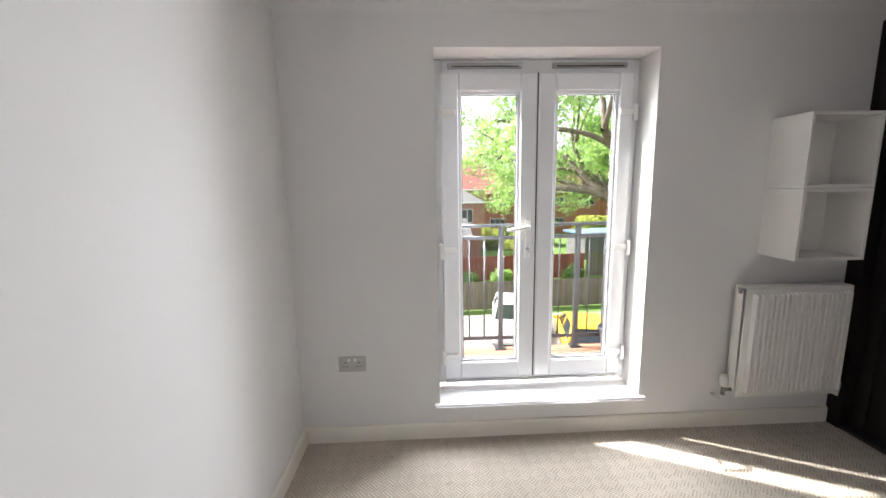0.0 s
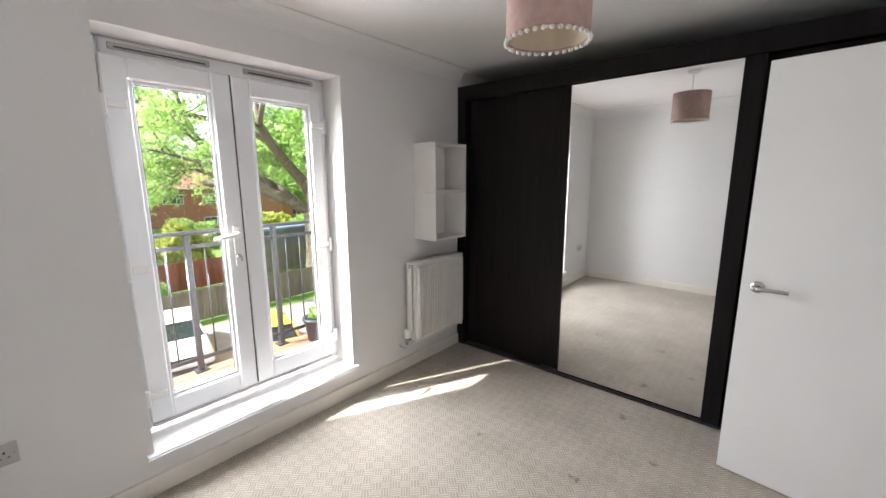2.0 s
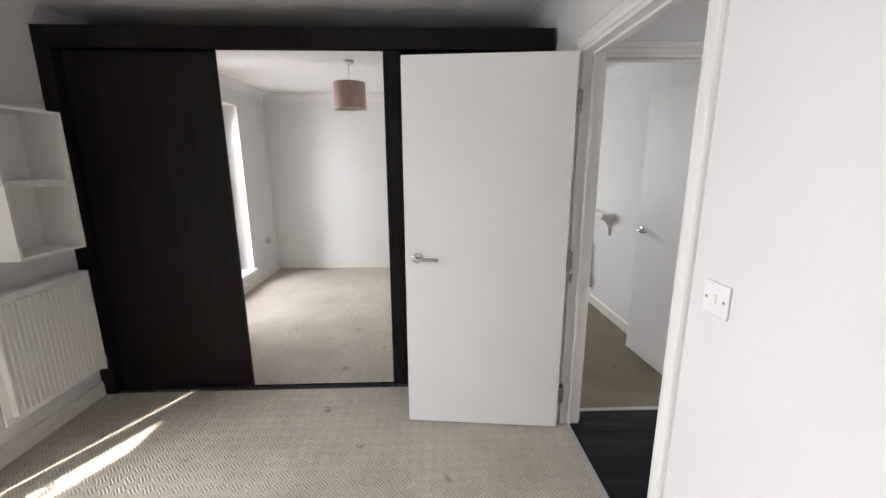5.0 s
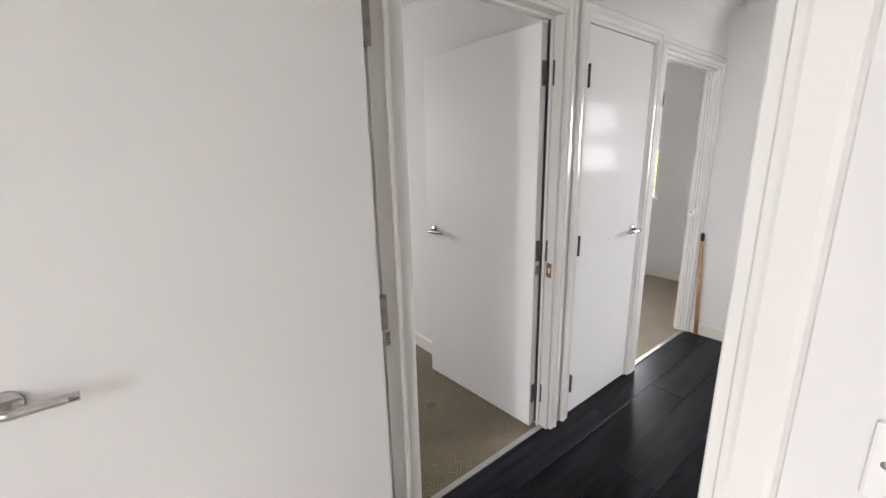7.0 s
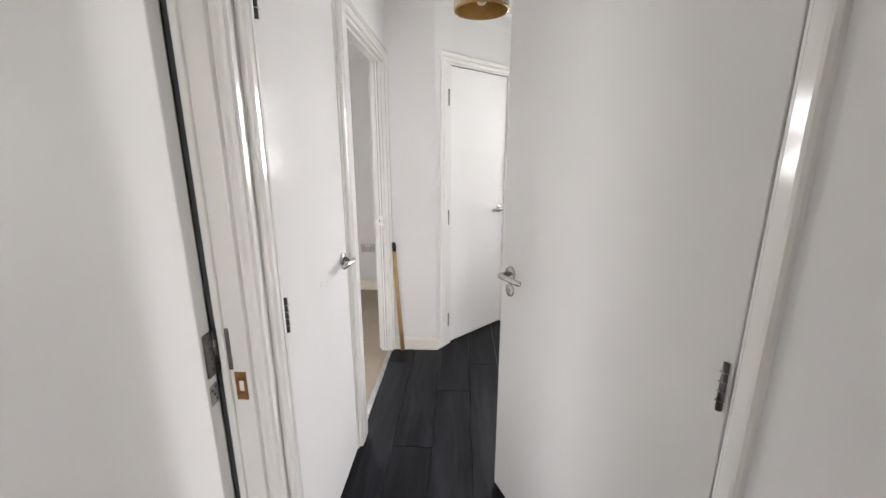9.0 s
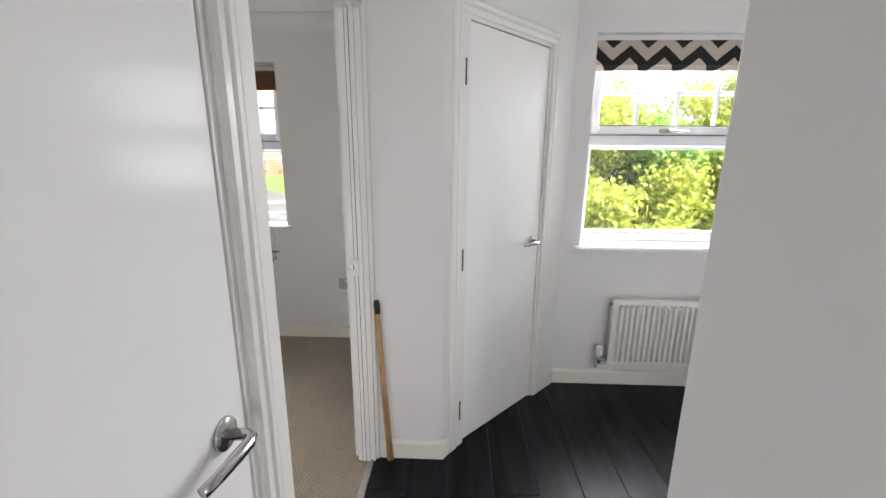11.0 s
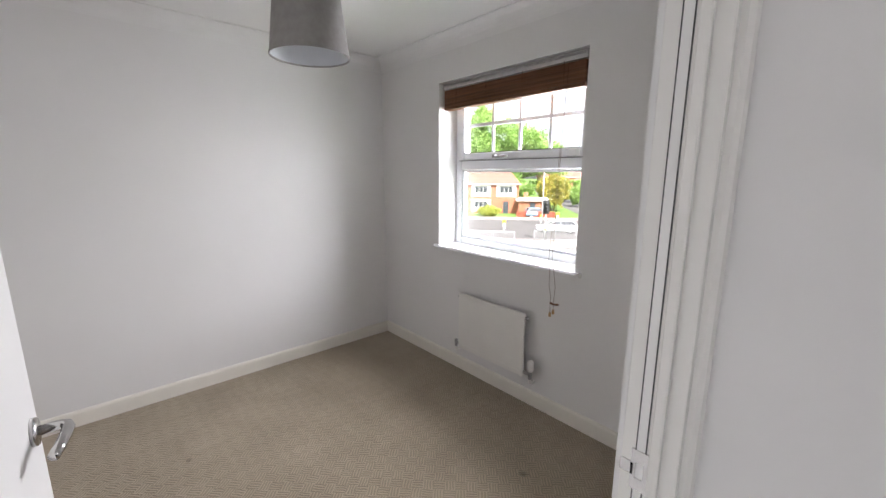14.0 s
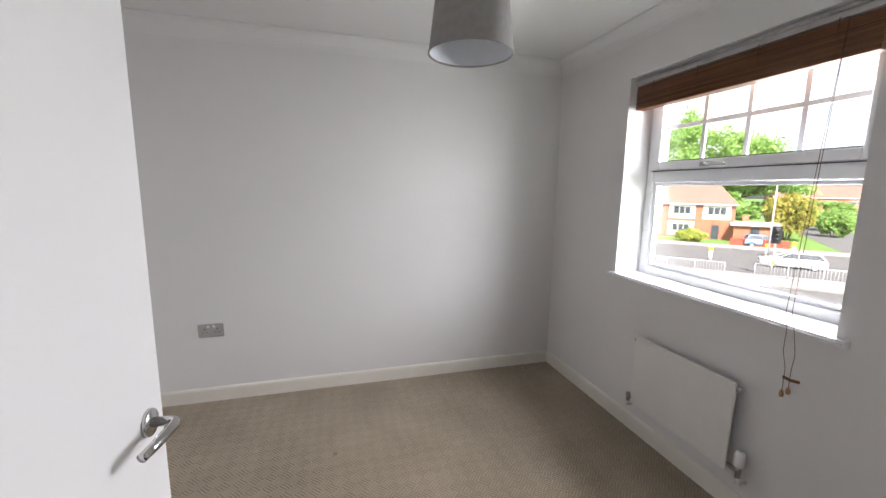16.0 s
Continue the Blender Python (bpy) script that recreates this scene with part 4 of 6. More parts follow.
# ---------- radiators ----------
def radiator(name, m, w, h, label, depth=0.06, double=True, ribs=0.0272, flat=False, valve_x=None, trv=True, seat=0.13):
    """Pressed steel panel; local x along the wall, y out of the wall into the room, z from its underside."""
    root = thing(name, label, "radiator", m)
    y1 = 0.035 + depth
    if flat:
        part("front_panel", box((0, y1 - 0.012, 0), (w, y1, h), 0.006, 3), M_RAD, root)
        n = int(w / 0.035)
        part("rib", boxes([((0.03 + i * (w - 0.06) / n, y1, 0.028), (0.03 + (i + 0.55) * (w - 0.06) / n, y1 + 0.003, 0.034)) for i in range(n)] + [((0.03 + i * (w - 0.06) / n, y1, h - 0.034), (0.03 + (i + 0.55) * (w - 0.06) / n, y1 + 0.003, h - 0.028)) for i in range(n)], 0.001), M_RAD, root)["kind"] = "stuff"
    else:
        n = int(round((w - 0.05) / ribs))
        step = (w - 0.05) / n
        bm = box((0, y1 - 0.014, 0), (w, y1 - 0.006, h), 0.003)
        part("front_panel", bm, M_RAD, root)
        hw = step * 0.60
        prof = [(0, y1 - 0.006), (0.003, y1 + 0.019), (hw - 0.003, y1 + 0.019), (hw, y1 - 0.006)]
        bm = bmesh.new()
        lo = [bm.verts.new((x, y, 0.028 + (0.008 if k in (1, 2) else 0))) for k, (x, y) in enumerate(prof)]
        hi = [bm.verts.new((x, y, h - 0.028 - (0.008 if k in (1, 2) else 0))) for k, (x, y) in enumerate(prof)]
        for k in range(3):
            bm.faces.new((lo[k], lo[k + 1], hi[k + 1], hi[k]))
        bm.faces.new(lo[::-1])
        bm.faces.new(hi)
        bmesh.ops.recalc_face_normals(bm, faces=bm.faces[:])
        rib_mesh = mesh_of("rib", bm, M_RAD)
        for i in range(n):
            rb1 = new("rib", rib_mesh)
            rb1.parent = root
            rb1.location = (0.025 + i * step, 0, 0)
    if double:
        part("rear_panel", box((0, 0.035, 0), (w, 0.047, h), 0.004), M_RAD, root)
        part("side_cover", box((-0.002, 0.053, 0.02), (0.004, y1 - 0.026, h - 0.02), 0.001), M_RAD, root)
        part("side_cover", box((w - 0.004, 0.053, 0.02), (w + 0.002, y1 - 0.026, h - 0.02), 0.001), M_RAD, root)
        part("top_grille", box((0.004, 0.047, h - 0.008), (w - 0.004, y1 - 0.014, h + 0.002), 0.001), M_RAD, root)
    for bx in (w * 0.2, w * 0.8 - 0.03):
        part("wall_bracket", box((bx, 0.0, h * 0.15), (bx + 0.03, y1 - 0.013 if not double else 0.036, h * 0.9)), M_STEEL, root)
    vx = -0.045 if (valve_x is None or valve_x < 0) else w + 0.045
    d = 1 if vx < 0 else -1
    yv = 0.045 + depth / 2 - 0.01
    vb = part("valve", tube([(vx, yv, 0.0), (vx, yv, 0.055)], 0.011, 10), M_STEEL, root, "chrome radiator valve with a white cap")
    part("valve_cap", lathe([(0.0005, 0.0), (0.017, 0.0), (0.021, 0.012), (0.021, 0.05), (0.016, 0.066), (0.0005, 0.068)], 18, (vx, yv, 0.05)), M_WHITEPL, vb)
    part("tail", tube([(vx, yv, 0.028), (vx + d * 0.05, yv, 0.028)], 0.010, 10), M_STEEL, vb)
    part("pipe", tube([(vx, yv, 0.0), (vx, yv, -0.025), (vx, yv - 0.015, -0.035), (vx, 0.0, -0.036)], 0.008, 10), M_RAD, vb)
    lx = w + 0.035 if vx < 0 else -0.035
    lv = part("lockshield", tube([(lx, yv, -0.005), (lx, yv, 0.045)], [0.010, 0.012], 10), M_STEEL, root)
    part("pipe", tube([(lx, yv, 0.0), (lx, yv, -0.03), (lx, 0.0, -0.032)], 0.008, 10), M_RAD, lv)
    part("tail", tube([(lx, yv, 0.025), (lx - (0.04 if vx < 0 else -0.04), yv, 0.025)], 0.009, 10), M_STEEL, lv)
    part("bleed_plug", tube([(-0.01 if vx > 0 else w + 0.01, yv, h - 0.03), (0.002 if vx > 0 else w - 0.002, yv, h - 0.03)], 0.010, 8), M_STEEL, root)
    part("bleed_plug", tube([(w + 0.01 if vx > 0 else -0.01, yv, h - 0.03), (w - 0.002 if vx > 0 else 0.002, yv, h - 0.03)], 0.010, 8), M_STEEL, root)
    return root


# local x towards -x, y into the room (-y) on the bedroom's window wall
radiator("radiator", frame_matrix((2.515, AY1, 0), (-1, 0, 0), (0, -1, 0)) @ Matrix.Translation((0, 0, 0.235)), 0.585, 0.612, "cream ribbed double-panel radiator below wall cubes", depth=0.085, valve_x=1)
radiator("radiator", frame_matrix((3.425, R3Y0, 0), (1, 0, 0), (0, 1, 0)) @ Matrix.Translation((0, 0, 0.195)), 0.565, 0.405, "flat cream single-panel radiator under a window", depth=0.03, double=False, flat=True, valve_x=-1)
radiator("radiator", frame_matrix((0.155, LY0, 0), (1, 0, 0), (0, 1, 0)) @ Matrix.Translation((0, 0, 0.168)), 0.80, 0.42, "white ribbed radiator under the landing window", depth=0.045, ribs=0.0313, valve_x=1)
radiator("radiator", frame_matrix((4.20, R2Y0, 0), (1, 0, 0), (0, 1, 0)) @ Matrix.Translation((0, 0, 0.215)), 0.9, 0.45, "white ribbed radiator below a shelf", depth=0.06, valve_x=-1)


# ---------- pendant lamps ----------
def pendant(x, y, zb, h, rb, rt, outer, inner, label, rose_mat, pom=False, slots=False):
    root = thing("pendant_lamp", label, "pendant lamp", pose(x, y, 0))
    part("ceiling_rose", lathe([(0.0005, CEIL), (0.045, CEIL), (0.045, CEIL - 0.012), (0.036, CEIL - 0.026), (0.012, CEIL - 0.034), (0.0005, CEIL - 0.034)], 28), M_WHITEPL, root)
    part("cord", tube([(0, 0, CEIL - 0.03), (0, 0, zb + h - 0.03)], 0.004, 8), M_WHITEPL, root)
    sh = part("shade", lathe([(rb, zb), (rt, zb + h), (rt - 0.004, zb + h), (rb - 0.0015, zb + 0.002)], 56), outer, root)
    part("lining", lathe([(rb - 0.0025, zb + 0.001), (rt - 0.0055, zb + h - 0.001)], 56), inner, sh)
    part("rim", lathe([(rb - 0.003, zb - 0.002), (rb + 0.002, zb - 0.002), (rb + 0.002, zb + 0.004), (rb - 0.003, zb + 0.004), (rb - 0.003, zb - 0.002)], 56), outer, sh)
    sp = []
    for k in range(3):
        a = 2 * math.pi * k / 3 + 0.4
        sp.append(((rt - 0.004) * math.cos(a), (rt - 0.004) * math.sin(a)))
    bm = bmesh.new()
    for sx, sy in sp:
        t = tube([(sx, sy, zb + h - 0.012), (sx * 0.2, sy * 0.2, zb + h - 0.05)], 0.0018, 6)
        me = bpy.data.meshes.new("tmp")
        t.to_mesh(me)
        t.free()
        bm.from_mesh(me)
        bpy.data.meshes.remove(me)
    part("spider", bm, M_STEEL, sh)
    hd = part("lamp_holder", lathe([(0.0005, zb + h - 0.02), (0.018, zb + h - 0.02), (0.020, zb + h - 0.07), (0.016, zb + h - 0.085), (0.0005, zb + h - 0.085)], 20), M_WHITEPL, root)
    part("bulb", lathe([(0.012, zb + h - 0.085), (0.014, zb + h - 0.10), (0.029, zb + h - 0.135), (0.028, zb + h - 0.155), (0.015, zb + h - 0.175), (0.0005, zb + h - 0.18)], 20), M_WHITEPL, hd)
    if pom:
        for k in range(34):
            a = 2 * math.pi * k / 34
            pm = bmesh.new()
            bmesh.ops.create_icosphere(pm, subdivisions=1, radius=0.0085)
            bmesh.ops.transform(pm, matrix=Matrix.Translation((rb * math.cos(a), rb * math.sin(a), zb - 0.008)), verts=pm.verts)
            for f in pm.faces:
                f.smooth = True
            part("pompom", pm, M_POM, sh)
    if slots:
        for r in range(5):
            for k in range(22):
                a = 2 * math.pi * (k + 0.5 * (r % 2)) / 22
                bm = box((-0.013, -0.001, 0), (0.013, 0.0035, 0.036))
                bmesh.ops.transform(bm, matrix=Matrix.Translation((rb * math.cos(a), rb * math.sin(a), zb + 0.006 + r * 0.039)) @ Matrix.Rotation(a - math.pi / 2, 4, "Z"), verts=bm.verts)
                part("strip", bm, M_CAPIZ, sh)
    return root


pendant(1.27, 0.957, 1.918, 0.215, 0.137, 0.137, M_PINK, M_PINKIN, "pink fabric drum shade trimmed with white pompoms", M_WHITEPL, pom=True)
pendant(3.68, -3.28, 1.862, 0.235, 0.150, 0.122, M_GREYSH, M_GREYIN, "grey tapered fabric shade hanging on a cord", M_WHITEPL)
pendant(1.698, -2.456, 1.965, 0.20, 0.112, 0.112, M_GOLDIN, M_GOLDIN, "pale strip-covered shade with a gold lining", M_WHITEPL, slots=True)


# ---------- blinds ----------
def slat_blind(x0, x1, y, ztop):
    root = thing("slat_blind", "brown wooden slat blind drawn up in the window", "blind", pose(0, 0, 0))
    part("head_rail", box((x0, y - 0.03, ztop - 0.045), (x1, y + 0.03, ztop - 0.003), 0.003), M_GREYPL, root, "pale metal head rail")
    part("valance_rod", tube([(x0 + 0.01, y + 0.038, ztop - 0.02), (x1 - 0.01, y + 0.038, ztop - 0.02)], 0.006, 8), M_STEEL, root)
    z = ztop - 0.052
    for i in range(22):
        s = part("slat", box((x0 + 0.006, y - 0.027 + random.uniform(-0.002, 0.002), z - 0.0045), (x1 - 0.006, y + 0.027 + random.uniform(-0.003, 0.003), z - 0.0008)), M_BLIND, root)
        z -= 0.0048
    part("bottom_rail", box((x0 + 0.006, y - 0.028, z - 0.022), (x1 - 0.006, y + 0.030, z - 0.002), 0.004), M_BLIND, root)
    w = x1 - x0
    for k in (0.12, 0.37, 0.63, 0.88):
        xx = x0 + w * k
        part("ladder_cord", tube([(xx, y + 0.033, ztop - 0.04), (xx + 0.002, y + 0.034, z + 0.05), (xx - 0.002, y + 0.034, z - 0.01)], 0.0016, 6), M_BLIND, root)
    cx = x0 + 0.10
    for dx, zl in ((0.0, 0.67), (0.02, 0.65)):
        c = part("pull_cord", tube([(cx, y + 0.034, ztop - 0.05), (cx + dx * 0.5 + 0.006, y + 0.06, 1.4), (cx - 0.005 + dx, y + 0.10, 0.95), (cx - 0.02 + dx * 1.2, y + 0.10, 0.89), (cx + dx * 2 - 0.035, y + 0.10, 0.8), (cx + dx - 0.03, y + 0.10, 0.74), (cx + dx - 0.03, y + 0.10, zl)], 0.0011, 6), M_BLIND, root)
        part("cord_acorn", lathe([(0.0005, 0.0), (0.007, 0.002), (0.008, 0.015), (0.004, 0.028), (0.0005, 0.03)], 12, (cx + dx - 0.03, y + 0.10, zl - 0.028)), M_BAMBOO, c)
    part("cord_knot", tube([(cx - 0.06, y + 0.10, 0.705), (cx - 0.035, y + 0.10, 0.7), (cx - 0.008, y + 0.10, 0.703)], 0.006, 8), M_BLIND, root)
    return root


slat_blind(W3[0] + 0.02, W3[1] - 0.02, R3Y0 - 0.055, W3[3])
rb = thing("roman_blind", "black and cream zigzag roman blind, pulled up", "blind", pose(WL[0] + 0.01, LY0 - 0.06, WL[3]))
part("head_rail", box((0, -0.02, -0.03), (WL[1] - WL[0] - 0.02, 0.02, -0.002), 0.003), M_WHITEPL, rb)
for i in range(4):
    part("fabric_fold", box((0, -0.022 + i * 0.012, -0.175 + i * 0.006), (WL[1] - WL[0] - 0.02, -0.012 + i * 0.012, -0.03), 0.004), M_ZIG, rb)


# ---------- sockets and switches ----------
def socket(m, label, material, w=0.146, h=0.086):
    root = thing("wall_socket", label, "socket", m)
    part("face_plate", box((-w / 2, 0, -h / 2), (w / 2, 0.008, h / 2), 0.003), material, root)
    for sx in ((-0.036, 0.036) if w > 0.1 else (0,)):
        part("pin_hole", boxes([((sx - 0.003, 0.0075, 0.004), (sx + 0.003, 0.0084, 0.013)), ((sx - 0.014, 0.0075, -0.014), (sx - 0.007, 0.0084, -0.010)), ((sx + 0.007, 0.0075, -0.014), (sx + 0.014, 0.0084, -0.010))]), M_RUBBER, root)
        part("rocker", box((sx - 0.006 + 0.02 * (1 if sx <= 0 else -1), 0.008, 0.018), (sx + 0.006 + 0.02 * (1 if sx <= 0 else -1), 0.0115, 0.034), 0.001), M_WHITEPL, root)
    for sx in (-w / 2 + 0.012, w / 2 - 0.012):
        part("screw", lathe_y(0.003, 0.001, sx, 0.008, 0, 1), M_STEEL, root)
    return root


socket(frame_matrix((-0.15, AY1, 0), (-1, 0, 0), (0, -1, 0)) @ Matrix.Translation((0, 0, 0.456)), "grey metal double wall socket above the skirting", M_GREYPL)
socket(frame_matrix((R3X1, -2.03, 0), (0, 1, 0), (-1, 0, 0)) @ Matrix.Translation((0, 0, 0.478)), "grey metal double socket on the bedroom wall", M_GREYPL)
socket(frame_matrix((2.72, R3Y0, 0), (1, 0, 0), (0, 1, 0)) @ Matrix.Translation((0, 0, 0.445)), "grey metal double socket near a radiator", M_GREYPL)
sw = thing("light_switch", "white rocker light switch beside the door", "light switch", frame_matrix((1.145, AY0, 0), (1, 0, 0), (0, 1, 0)) @ Matrix.Translation((0, 0, 1.105)))
part("face_plate", box((-0.043, 0, -0.043), (0.043, 0.008, 0.043), 0.003), M_WHITEPL, sw)
part("rocker", box((-0.006, 0.008, -0.012), (0.006, 0.0125, 0.012), 0.002), M_WHITEPL, sw)
for k in (-0.03, 0.03):
    part("screw", lathe_y(0.004, 0.0012, k, 0.008, 0, 1), M_STEEL, sw)

# ---------- shelf of the second bedroom ----------
sf = thing("wall_shelf", "white painted shelf on a shaped bracket", "shelf", pose(0, 0, 0))
part("board", box((3.76, R2Y0, 0.955), (4.75, R2Y0 + 0.125, 0.997), 0.003), M_SHELFW, sf)
for bx in (3.84, 4.6):
    bm = prism([(0, 0), (0.105, 0), (0.105, -0.022), (0.075, -0.032), (0.045, -0.06), (0.028, -0.10), (0.022, -0.17), (0, -0.17)], -0.011, 0.011)
    bmesh.ops.transform(bm, matrix=Matrix(((0, 0, 1, bx), (1, 0, 0, R2Y0), (0, 1, 0, 0.955), (0, 0, 0, 1))), verts=bm.verts)
    part("bracket", bm, M_SHELFW, sf)

# ---------- stick and plush thing in the hall ----------
st = thing("broom_handle", "two thin bamboo poles with a black cap leaning in the corner", "broom handle", pose(0, 0, 0))
for k, (dx, dy) in enumerate(((0.0, 0.0), (0.014, 0.012))):
    part("pole", tube([(2.178 + dx, -3.185 + dy * 0.4, 0.0), (2.228 + dx * 0.5, -3.193, 0.745)], 0.0082, 12), M_BAMBOO, st)
part("cap", tube([(2.2265, -3.189, 0.738), (2.229, -3.189, 0.775), (2.231, -3.189, 0.797)], [0.0125, 0.0135, 0.011], 14), M_RUBBER, st)


# ---------- balcony ----------
GROUND = -5.2
M_RAIL = mat("black_painted_steel", (0.035, 0.035, 0.038), 0.45, vary=0.15, scale=20)
M_GRASS = mat("grass", (0.13, 0.22, 0.035), 0.9, vary=0.25, scale=1.5, bump=0.8, bump_scale=30, color2=(0.08, 0.15, 0.025))
M_TARMAC = mat("tarmac", (0.125, 0.115, 0.112), 0.9, vary=0.12, scale=0.8, bump=0.4, bump_scale=40)
M_PAVE = mat("paving", (0.30, 0.27, 0.25), 0.9, vary=0.15, scale=2)
M_BRICK = mat("red_brick", (0.38, 0.15, 0.085), 0.9, vary=0.18, scale=3)
M_PINKBRICK = mat("pink_brick", (0.50, 0.25, 0.19), 0.9, vary=0.14, scale=3)
M_RENDER = mat("white_render", (0.75, 0.73, 0.70), 0.9, vary=0.05, scale=1)
M_TILE = mat("roof_tile_red", (0.31, 0.125, 0.095), 0.85, vary=0.15, scale=2)
M_SLATE = mat("roof_tile_grey", (0.19, 0.18, 0.185), 0.85, vary=0.15, scale=2)
M_BARK = mat("bark", (0.19, 0.15, 0.115), 0.95, vary=0.3, scale=5, bump=1.0, bump_scale=14)
M_WINDARK = mat("dark_window_pane", (0.06, 0.07, 0.08), 0.1, vary=0.2)
M_CARW = mat("white_car_paint", (0.78, 0.78, 0.79), 0.25, vary=0.02, coat=0.6)
M_CARY = mat("yellow_car_paint", (0.75, 0.42, 0.03), 0.3, vary=0.03, coat=0.6)
M_CARS = mat("silver_car_paint", (0.62, 0.64, 0.66), 0.3, vary=0.03, coat=0.6)
M_CARB = mat("blue_car_paint", (0.20, 0.30, 0.45), 0.3, vary=0.03, coat=0.6)
M_CARR = mat("red_car_paint", (0.55, 0.02, 0.06), 0.3, vary=0.03, coat=0.6)
M_YELLOW = mat("yellow_bin", (0.8, 0.5, 0.02), 0.5, vary=0.05)
M_GALV = mat("galvanised_rail", (0.55, 0.56, 0.57), 0.5, metal=0.4, vary=0.05)


def leaf_mat(name, ca, cb):
    m = bpy.data.materials.new(name)
    m.use_nodes = True
    nt = m.node_tree
    b = nt.nodes["Principled BSDF"]
    b.inputs["Roughness"].default_value = 0.6
    ge = nt.nodes.new("ShaderNodeNewGeometry")
    mx = nt.nodes.new("ShaderNodeMix")
    mx.data_type = "RGBA"
    mx.inputs["A"].default_value, mx.inputs["B"].default_value = (*ca, 1), (*cb, 1)
    nt.links.new(ge.outputs["Random Per Island"], mx.inputs["Factor"])
    nt.links.new(mx.outputs["Result"], b.inputs["Base Color"])
    tr = nt.nodes.new("ShaderNodeBsdfTranslucent")
    nt.links.new(mx.outputs["Result"], tr.inputs["Color"])
    ad = nt.nodes.new("ShaderNodeMixShader")
    ad.inputs[0].default_value = 0.55
    nt.links.new(b.outputs[0], ad.inputs[1])
    nt.links.new(tr.outputs[0], ad.inputs[2])
    nt.links.new(ad.outputs[0], nt.nodes["Material Output"].inputs["Surface"])
    return m


M_OAK = leaf_mat("oak_leaves", (0.22, 0.38, 0.09), (0.46, 0.63, 0.20))
M_LIME = leaf_mat("yellow_green_leaves", (0.32, 0.40, 0.07), (0.66, 0.66, 0.17))
M_GOLDLEAF = leaf_mat("golden_leaves", (0.36, 0.37, 0.08), (0.64, 0.55, 0.14))
M_DARKLEAF = leaf_mat("dark_leaves", (0.05, 0.11, 0.02), (0.13, 0.22, 0.035))

structure("ground", box((-400, -500, GROUND - 0.5), (500, 400, GROUND)), M_GRASS, "wide mown grass ground", "ground")

structure("wall_ground_storey", boxes([((AX0 - 0.1, AY0, GROUND - 0.2), (AX1 + 0.1, AY1 + 0.25, -0.206)), ((LX0 - 0.1, LY0 - 0.235, GROUND - 0.2), (R3X0 - 0.1, AY0, -0.207)), ((R3X0 - 0.1, R3Y0 - 0.235, GROUND - 0.2), (R3X1 + 0.1, R3Y1, -0.208)), ((R3X0 - 0.1, R3Y1, GROUND - 0.2), (R2X + 0.24, R2Y1 + 0.1, -0.209))]), M_BRICK, "plain brick wall of the storeys below", "wall")

bal = thing("balcony", "small balcony with timber decking and black steel railing", "balcony", pose(0, 0, 0))
BX0, BX1, BYR = -0.35, 2.15, 3.56
part("beam", box((BX0, AY1 + 0.27, -0.16), (BX1, AY1 + 0.36, -0.028)), M_RAIL, bal)
part("beam", box((BX0, BYR - 0.05, -0.16), (BX1, BYR + 0.06, -0.028)), M_RAIL, bal)
for i in range(8):
    yb = AY1 + 0.272 + i * 0.118
    part("deck_board", box((BX0, yb, -0.028), (BX1, yb + 0.112, 0.0), 0.003, 1), M_DECK, bal)
for px in (-0.30, 0.885, 1.535, 2.10):
    ps = part("post", box((px - 0.02, BYR - 0.02, 0.0), (px + 0.02, BYR + 0.02, 1.06), 0.003), M_RAIL, bal)
    part("post_foot", box((px - 0.045, BYR - 0.045, 0.0), (px + 0.045, BYR + 0.045, 0.012)), M_RAIL, ps)
part("top_rail", box((BX0, BYR - 0.035, 1.06), (BX1, BYR + 0.035, 1.085), 0.008), M_RAIL, bal)
part("mid_rail", box((BX0, BYR - 0.006, 0.955), (BX1, BYR + 0.006, 0.985)), M_RAIL, bal)
part("bottom_rail", box((BX0, BYR - 0.006, 0.085), (BX1, BYR + 0.006, 0.115)), M_RAIL, bal)
bal_mesh = mesh_of("baluster", tube([(0, 0, 0.112), (0, 0, 0.958)], 0.0065, 8), M_RAIL)
for i in range(20):
    bxp = BX0 + 0.07 + i * 0.128
    if min(abs(bxp - p) for p in (-0.30, 0.885, 1.535, 2.10)) > 0.035 and bxp < BX1:
        bb = new("baluster", bal_mesh)
        bb.parent = bal
        bb.location = (bxp, BYR, 0)
for sx in (BX0, BX1):
    part("side_rail", box((sx - 0.02, AY1 + 0.28, 1.06), (sx + 0.02, BYR, 1.085), 0.006), M_RAIL, bal)
pot = thing("plant_pot", "dark plastic plant pot with a small plant on the decking", "plant pot", pose(1.80, 3.42, 0.0))
part("pot", lathe([(0.0005, 0.0), (0.075, 0.0), (0.105, 0.19), (0.118, 0.19), (0.118, 0.215), (0.105, 0.215), (0.098, 0.19), (0.0005, 0.188)], 24), mat("pot_plastic", (0.05, 0.055, 0.07), 0.5), pot)


